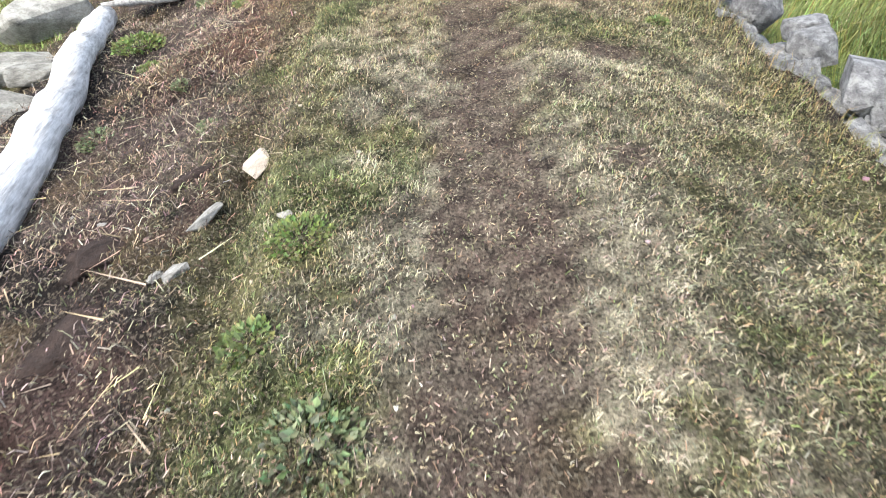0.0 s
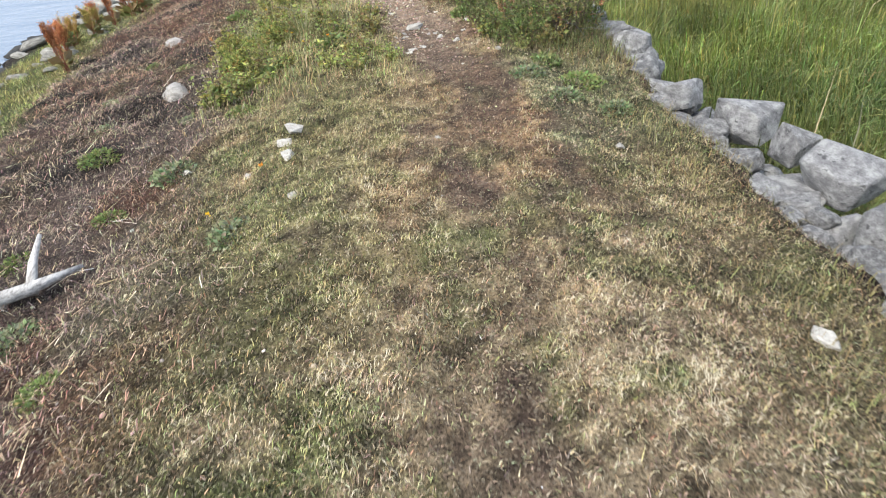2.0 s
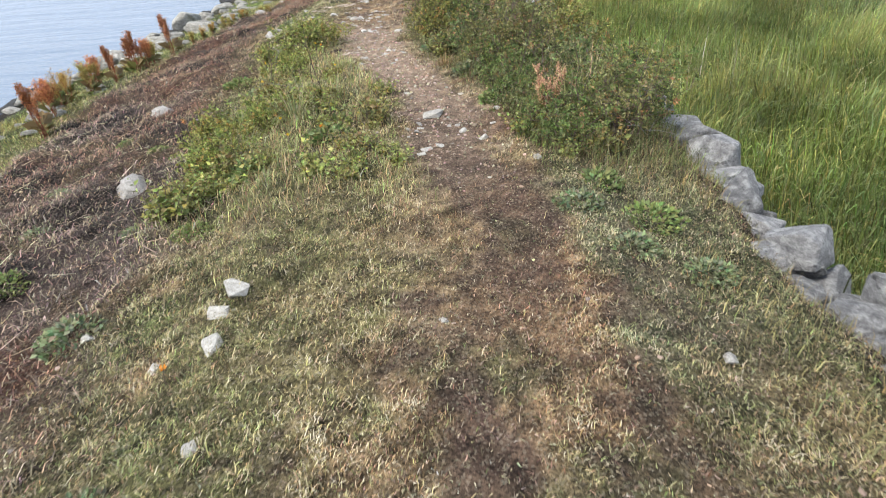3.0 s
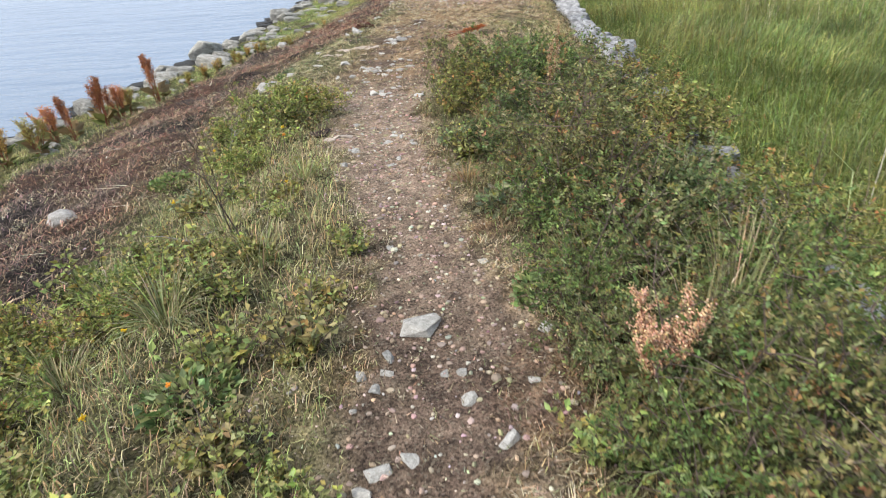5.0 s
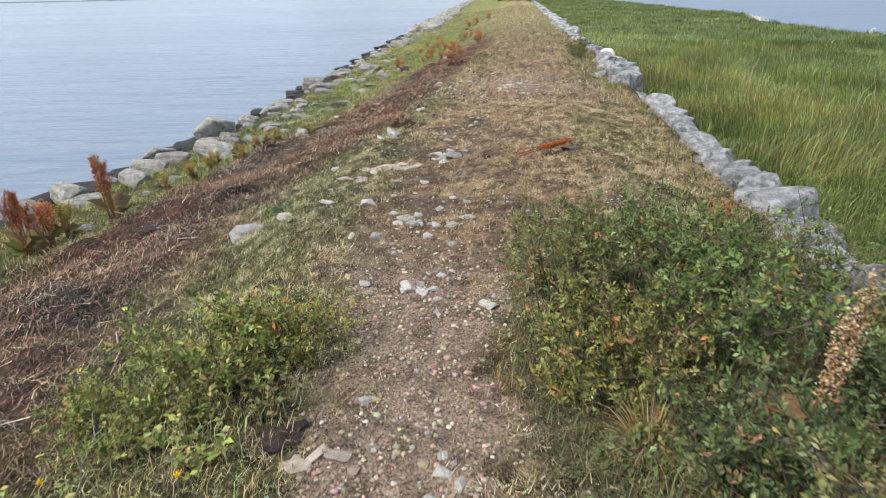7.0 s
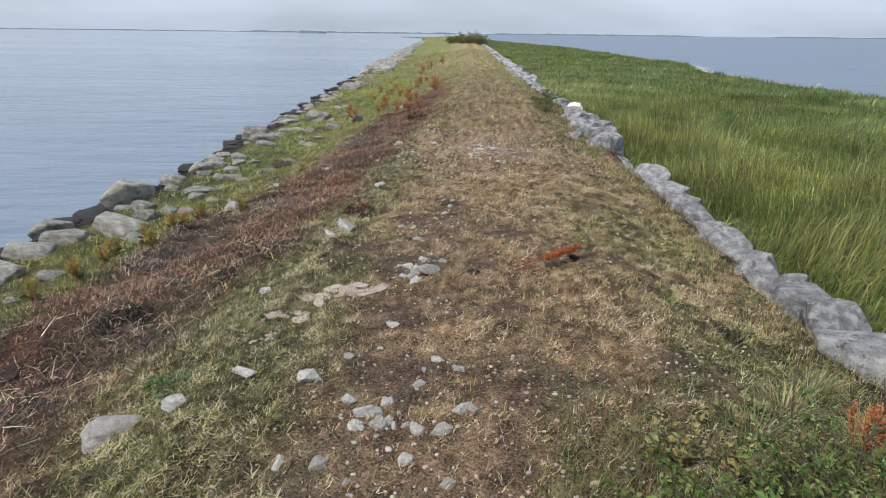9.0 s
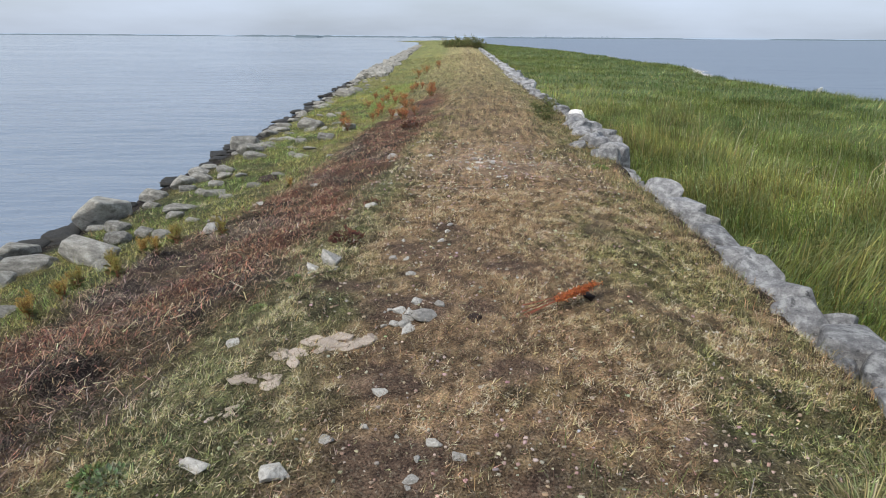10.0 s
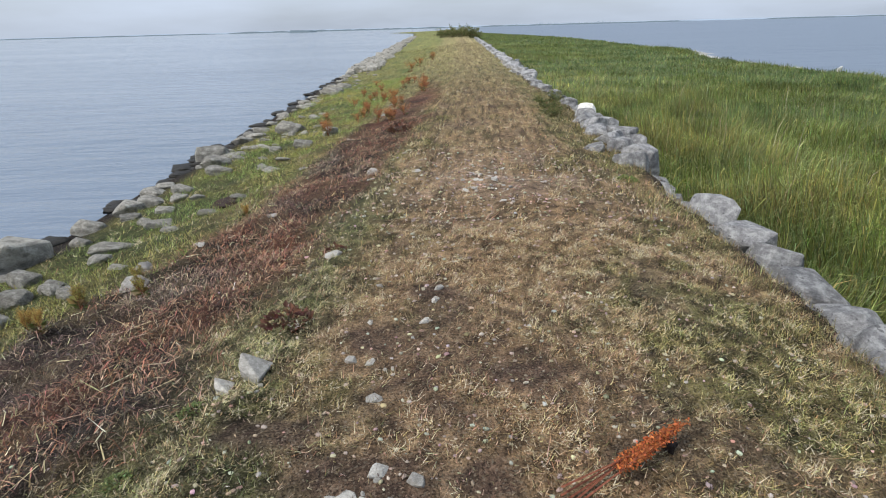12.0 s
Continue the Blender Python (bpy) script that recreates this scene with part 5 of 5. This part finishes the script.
plant_all([dock(75, 0.5, np.array((0.44, 0.30, 0.085)), 7, 16, 0.7), dock(76, 0.45, np.array((0.36, 0.31, 0.09)), 7, 16, 0.8)], [
    (-3.95, 12.8, 1.0), (-3.75, 13.1, 1.1), (-3.3, 14.4, 0.9), (-3.85, 12.4, 0.9), (-2.7, 17.0, 0.5), (-2.1, 18.1, 0.5), (-2.9, 16.5, 0.5), (-3.0, 16.2, 0.55), (-2.75, 17.6, 0.5), (-2.6, 18.0, 0.55), (-2.85, 17.2, 0.6), (-3.0, 16.85, 0.5), (-2.5, 17.4, 0.45), (-2.35, 18.5, 0.4), (-3.05, 15.7, 0.6), (-1.9, 20.2, 0.4),
], "yellow-green dock plant going to seed on the shore", "dock plant", "dock plants", rng)
plant_all([dock(77, 0.6, ORANGE_SEED, 7, 12, 0.6, 60)], [(1.84, 8.3, 0.75)], "orange dock in seed with broad green leaves", "dock plant", "dock plants", rng)
plant_all([dock(78, 0.8, np.array((0.44, 0.31, 0.18)), 2, 10, 0.2, 40)], [(1.88, 11.3, 1.0)], "tall tan dock spike on a red stalk among the shrubs", "dock plant", "dock plants", rng)

# the dead dock spike lying across the turf
spike = dock(79, 0.62, np.array((0.40, 0.125, 0.045)), 5, 0, 0.13, 44)
spike.matrix_basis = Matrix.LocRotScale((0.99, 15.28, float(height(0.99, 15.28)) + 0.04), Euler((radians(-84), 0, radians(-58))), (1.0, 1.0, 1.0))
tagged(spike, "broken rust-orange dock spike lying on the turf", "dock plant")


def weed(seed, tall, stems, tone):
    """A bushy green weed: thin stems set with narrow drooping leaves."""
    r = np.random.default_rng(seed)
    thing = new("weed")
    wood, at, way, size = [], [], [], []
    for k in range(stems):
        a, h = r.uniform(0, 6.28), tall * r.uniform(0.5, 1.0)
        lean = r.uniform(0.1, 0.75)
        top = np.array((math.cos(a) * math.sin(lean), math.sin(a) * math.sin(lean), math.cos(lean))) * h
        foot = np.array((math.cos(a), math.sin(a), 0)) * r.uniform(0, 0.07) + (0, 0, -0.02)
        u = np.linspace(0, 1, 5)[:, None]
        line = foot + top * u + np.c_[r.normal(0, 0.008, (5, 2)), np.zeros(5)]
        wood.append(tube(line, np.linspace(0.003, 0.001, 5), 3))
        for f in r.uniform(0.15, 1.0, 13):
            b = r.uniform(0, 6.28)
            at.append(foot + top * f)
            w = np.array((math.cos(b), math.sin(b), r.uniform(-0.2, 0.9)))
            way.append(w / np.linalg.norm(w))
            size.append(r.uniform(0.025, 0.06) * (1.2 - 0.6 * f))
    tones = blend(np.tile(tone, (len(at), 1)), LEAF_YELLOW, (r.uniform(0, 1, len(at)) < 0.08) * 0.8)
    v, t, c = leaf_quads(np.array(at), np.array(way), np.array(size), varied(tones, r, 0.3), r)
    part("foliage", arrays_mesh("foliage", v, t, c), LEAF, thing)
    tagged(part("stalk", arrays_mesh("stalk", *join(wood)), TWIG, thing), kind="stuff")
    return thing


rng = np.random.default_rng(59)
weed_rows = []
while len(weed_rows) < 112:
    west = rng.uniform() < 0.62
    x, y = (rng.uniform(-0.9, 0.85), 7.5 + 4.4 * rng.uniform() ** 1.4) if west else (rng.uniform(1.1, 2.9), rng.uniform(7.6, 13.4))
    if rough_growth(np.array([x]), np.array([y]))[0] > 0.55:
        weed_rows.append((x, y, rng.uniform(0.6, 1.15)))
GREEN_WEED = np.array((0.235, 0.255, 0.088))
plant_all([weed(91, 0.3, 22, GREEN_WEED), weed(92, 0.24, 20, GREEN_WEED * 1.25), weed(93, 0.34, 18, GREEN_WEED * (1.1, 0.95, 1.2)), weed(94, 0.2, 22, np.array((0.26, 0.24, 0.085)))], weed_rows, "bushy green weed with narrow leaves beside the path", "weed", "weeds beside the path", rng)


def tussock(seed, x, y, tall, count, spread, lean, tone, label):
    """One tuft of long drooping grass."""
    r = np.random.default_rng(seed)
    a = r.uniform(0, 6.28, count)
    foot = spread * np.sqrt(r.uniform(0, 1, count))
    out = np.c_[np.cos(a), np.sin(a), np.zeros(count)]
    side = np.c_[-np.sin(a), np.cos(a), np.zeros(count)] * r.uniform(0.0012, 0.0026, count)[:, None]
    base = out * foot[:, None] + (0, 0, -0.02)
    reach = tall * r.uniform(0.5, 1.0, count)
    bend = np.abs(r.normal(lean, lean * 0.45, count))
    rows, at = [base], base
    for step in (0.5, 1.0, 1.6):
        at = at + (out * np.sin(bend * step)[:, None] + np.array((0, 0, 1.0)) * np.cos(np.minimum(bend * step, 2.2))[:, None]) * (reach / 3)[:, None]
        rows.append(at)
    verts = np.stack([rows[0] - side, rows[0] + side, rows[1] - side, rows[1] + side, rows[2] - side * 0.7, rows[2] + side * 0.7, rows[3]], 1).reshape(-1, 3)
    o = 7 * np.arange(count)[:, None]
    tris = np.concatenate([o + q for q in ([0, 1, 3], [0, 3, 2], [2, 3, 5], [2, 5, 4], [4, 5, 6])])
    c = varied(blend(np.tile(tone, (count, 1)), PALE, 0.7 * (r.uniform(0, 1, count) < 0.25)), r, 0.3)
    ob = part("grass_tussock", arrays_mesh("grass_tussock", verts, tris, np.repeat(c, 7, axis=0)), REED)
    ob.matrix_basis = plant(ob, x, y)
    return tagged(ob, label, "grass tussock", "grass tussocks")


for k, (x, y, tall, count, spread, lean) in enumerate(((2.3, 8.75, 0.62, 130, 0.1, 0.35), (2.12, 8.6, 0.5, 100, 0.08, 0.4), (2.55, 9.1, 0.6, 110, 0.12, 0.35), (1.75, 8.9, 0.34, 90, 0.09, 0.6), (2.5, 10.0, 0.55, 110, 0.1, 0.4), (1.7, 10.4, 0.36, 120, 0.1, 0.6))):
    tussock(600 + k, x, y, tall, count, spread, lean, np.array((0.30, 0.29, 0.13)), "tuft of tall pale-green grass among the shrubs")
for k, (x, y, tall, count, spread, lean) in enumerate(((0.0, 8.75, 0.32, 260, 0.07, 0.95), (-0.35, 8.5, 0.3, 220, 0.08, 0.9), (0.25, 9.2, 0.26, 200, 0.08, 0.8), (-0.1, 9.7, 0.24, 200, 0.08, 0.8), (0.2, 10.3, 0.22, 180, 0.08, 0.8), (-0.55, 9.2, 0.26, 200, 0.08, 0.8), (2.1, 13.7, 0.2, 200, 0.12, 0.8), (2.4, 14.0, 0.2, 200, 0.12, 0.8), (1.85, 13.45, 0.18, 180, 0.12, 0.9), (2.35, 13.5, 0.24, 200, 0.12, 0.7))):
    tussock(620 + k, x, y, tall, count, spread, lean, np.array((0.22, 0.235, 0.10)), "low drooping tuft of grey-green grass beside the path")
for k, (x, y, tall, count, spread, lean) in enumerate(((1.4, 11.35, 0.26, 220, 0.05, 0.9), (2.4, 12.95, 0.36, 260, 0.1, 0.45), (1.25, 10.15, 0.2, 160, 0.05, 0.8), (1.8, 9.5, 0.24, 160, 0.06, 0.8), (1.5, 10.9, 0.22, 160, 0.06, 0.9))):
    tussock(640 + k, x, y, tall, count, spread, lean, np.array((0.30, 0.20, 0.10)), "dry tan tuft of grass beside the path")
for k, (x, y) in enumerate(((6.66, 21.6), (6.9, 18.8), (7.2, 20.4))):
    tussock(660 + k, x, y, 1.0, 16, 0.12, 0.3, PALE * 1.2, "bundle of pale dead stalks standing in the marsh")


def herb(seed, radius, count, tone):
    """A low rosette of lobed leaves."""
    r = np.random.default_rng(seed)
    thing = new("herb")
    a = r.uniform(0, 6.28, count)
    reach = radius * np.sqrt(r.uniform(0, 1, count))
    at = np.c_[np.cos(a) * reach, np.sin(a) * reach, r.uniform(0.0, 0.09, count) * (1.2 - reach / radius)]
    w = np.c_[np.cos(a), np.sin(a), r.uniform(0.0, 1.2, count)] + r.normal(0, 0.45, (count, 3))
    w /= np.linalg.norm(w, axis=1)[:, None]
    v, t, c = leaf_quads(at, w, r.uniform(0.018, 0.045, count), varied(np.tile(tone, (count, 1)), r, 0.3), r)
    part("foliage", arrays_mesh("foliage", v, t, c), LEAF, thing)
    stems = [tube([(0, 0, -0.02), p * 0.6, p], [0.004, 0.003, 0.0015], 3) for p in at[:14]]
    part("rootstock", arrays_mesh("rootstock", *join(stems)), TWIG, thing)
    return thing


rng = np.random.default_rng(47)
GREY_GREEN = np.array((0.19, 0.22, 0.12))
plant_all([herb(81, 0.16, 420, GREY_GREEN), herb(82, 0.13, 330, GREY_GREEN * (0.9, 1.0, 0.7)), herb(83, 0.2, 520, FRESH * 1.3)], [
    (-0.72, 6.5, 1.0), (-1.5, 4.3, 0.9), (-1.35, 3.0, 0.7), (-1.15, 5.1, 0.8), (-1.5, 7.2, 0.8), (-1.7, 7.9, 0.7), (-1.75, 9.6, 0.7), (-0.1, 5.35, 0.8), (0.0, 1.55, 0.6), (-0.1, 1.1, 0.7), (0.1, 0.75, 0.8),
    (1.9, 3.3, 0.5), (1.9, 6.6, 0.8), (2.1, 6.9, 0.9), (1.75, 7.0, 0.8), (2.2, 6.4, 0.7), (1.95, 7.3, 1.0), (-0.4, 7.3, 0.6), (-0.6, 10.4, 1.0), (-0.95, 10.8, 0.9), (-0.5, 9.4, 1.1), (0.3, 8.3, 1.2), (-0.15, 7.9, 1.2),
    (-1.3, 3.9, 0.5), (-0.9, 3.3, 0.45), (-0.75, 4.6, 0.5), (-1.1, 6.2, 0.5), (-1.6, 6.0, 0.6), (-0.9, 7.6, 0.5), (-1.9, 8.6, 0.6), (-1.3, 9.2, 0.5), (-0.6, 2.7, 0.45), (-0.85, 13.8, 0.7), (-1.0, 13.9, 0.6), (-0.65, 15.9, 0.5), (-0.8, 15.5, 0.5), (2.6, 20.4, 0.7), (1.9, 10.1, 1.3), (1.5, 9.8, 1.2), (1.6, 8.9, 1.1), (1.2, 10.9, 1.0), (1.35, 11.3, 1.0),
], "low green leafy herb growing in litter and turf", "herb", "herbs on the dyke", rng)
rng = np.random.default_rng(49)
plant_all([herb(85, 0.1, 120, WRACK_RED * 0.7)], [(-0.42, 16.7, 1.3), (-0.42, 24.2, 2.0), (-0.36, 17.9, 0.8)], "withered dark red plant on the turf", "herb", "withered plants", rng)


def flower(seed, x, y, tone):
    r = np.random.default_rng(seed)
    thing = tagged(new("flower"), "small yellow flower head on a thin stem", "flower", "yellow flowers")
    h = r.uniform(0.1, 0.22)
    part("stem", arrays_mesh("stem", *tube([(0, 0, -0.02), (0.01, 0, h * 0.6), (0.015, 0.01, h)], [0.0015, 0.0013, 0.001], 4)), TWIG, thing)
    a = np.linspace(0, 6.28, 22)
    w = np.c_[np.cos(a), np.sin(a), r.uniform(0.1, 0.9, 22)]
    w /= np.linalg.norm(w, axis=1)[:, None]
    v, t, c = leaf_quads(np.tile((0.015, 0.01, h), (22, 1)) + r.normal(0, 0.004, (22, 3)), w, np.full(22, 0.011), np.tile(tone, (22, 1)), r)
    part("petals", arrays_mesh("petals", v, t, c), LEAF, thing)
    thing.matrix_basis = plant(thing, x, y)


for k, (x, y) in enumerate(((-0.05, 5.9), (-0.2, 5.3), (-0.1, 8.6), (0.25, 8.25), (0.05, 8.1), (-0.5, 9.9), (0.0, 10.6), (-0.1, 10.9), (1.5, 10.3), (1.75, 9.7), (-0.7, 11.0), (0.2, 9.9))):
    flower(900 + k, x, y, np.array((0.75, 0.5, 0.03)) if k % 3 else np.array((0.75, 0.3, 0.04)))

rng = np.random.default_rng(57)
for k in range(44):
    x, y = rng.uniform(1.5, 3.0), rng.uniform(8.0, 13.2)
    if k % 9 == 0:
        x, y = rng.uniform(-0.7, 0.2), rng.uniform(8.2, 11.8)
    if abs(x - float(path_x(y))) < 0.45:
        continue
    grey_one = k % 5 in (1, 3)
    h = rng.uniform(0.4, 0.85) * (0.6 if grey_one else 1.0)
    u = np.linspace(0, 1, 6)[:, None]
    line = np.c_[u * rng.normal(0, 0.2 if grey_one else 0.16, 2) + rng.normal(0, 0.012, (6, 2)), (u - (0.45 * u**2 if grey_one else 0)) * h - 0.02]
    stick = tagged(new("dead_stick"), "arching bleached grey twig among the shrubs" if grey_one else "thin dark bare twig standing among the shrubs", "twig", "bare twigs")
    wood = DEADWOOD if grey_one else TWIG
    part("shoot", arrays_mesh("shoot", *tube(line, np.linspace(0.003 if grey_one else 0.004, 0.0015, 6), 5)), wood, stick)
    for j in range(4):
        p = line[1 + j]
        w = np.append(rng.normal(0, 0.11, 2), rng.uniform(0.0 if grey_one else 0.03, 0.14))
        part("side_twig", arrays_mesh("side_twig", *tube([p, p + w * 0.5 + (0, 0, 0.01), p + w], [0.002, 0.0015, 0.001], 4)), wood, stick)
    stick.matrix_basis = plant(stick, x, y)

# sparse dead flower stalks standing in the marsh
rng = np.random.default_rng(53)
x, y = scatter(rng, 900, 3.4, 10, 2, 34, lambda x, y: ease(0.5, 0.65, fbm(x, y, 2.6, 4, 83)))
blades("pale_marsh_stalks", x, y, rng.uniform(0.6, 0.95, len(x)), rng.uniform(0.005, 0.009, len(x)), rng.uniform(0.05, 0.6, len(x)), varied(np.tile(PALE * 1.1, (len(x), 1)), rng), REED, "pale dead stalks standing in the marsh grass", "grass", 2, rng=rng)
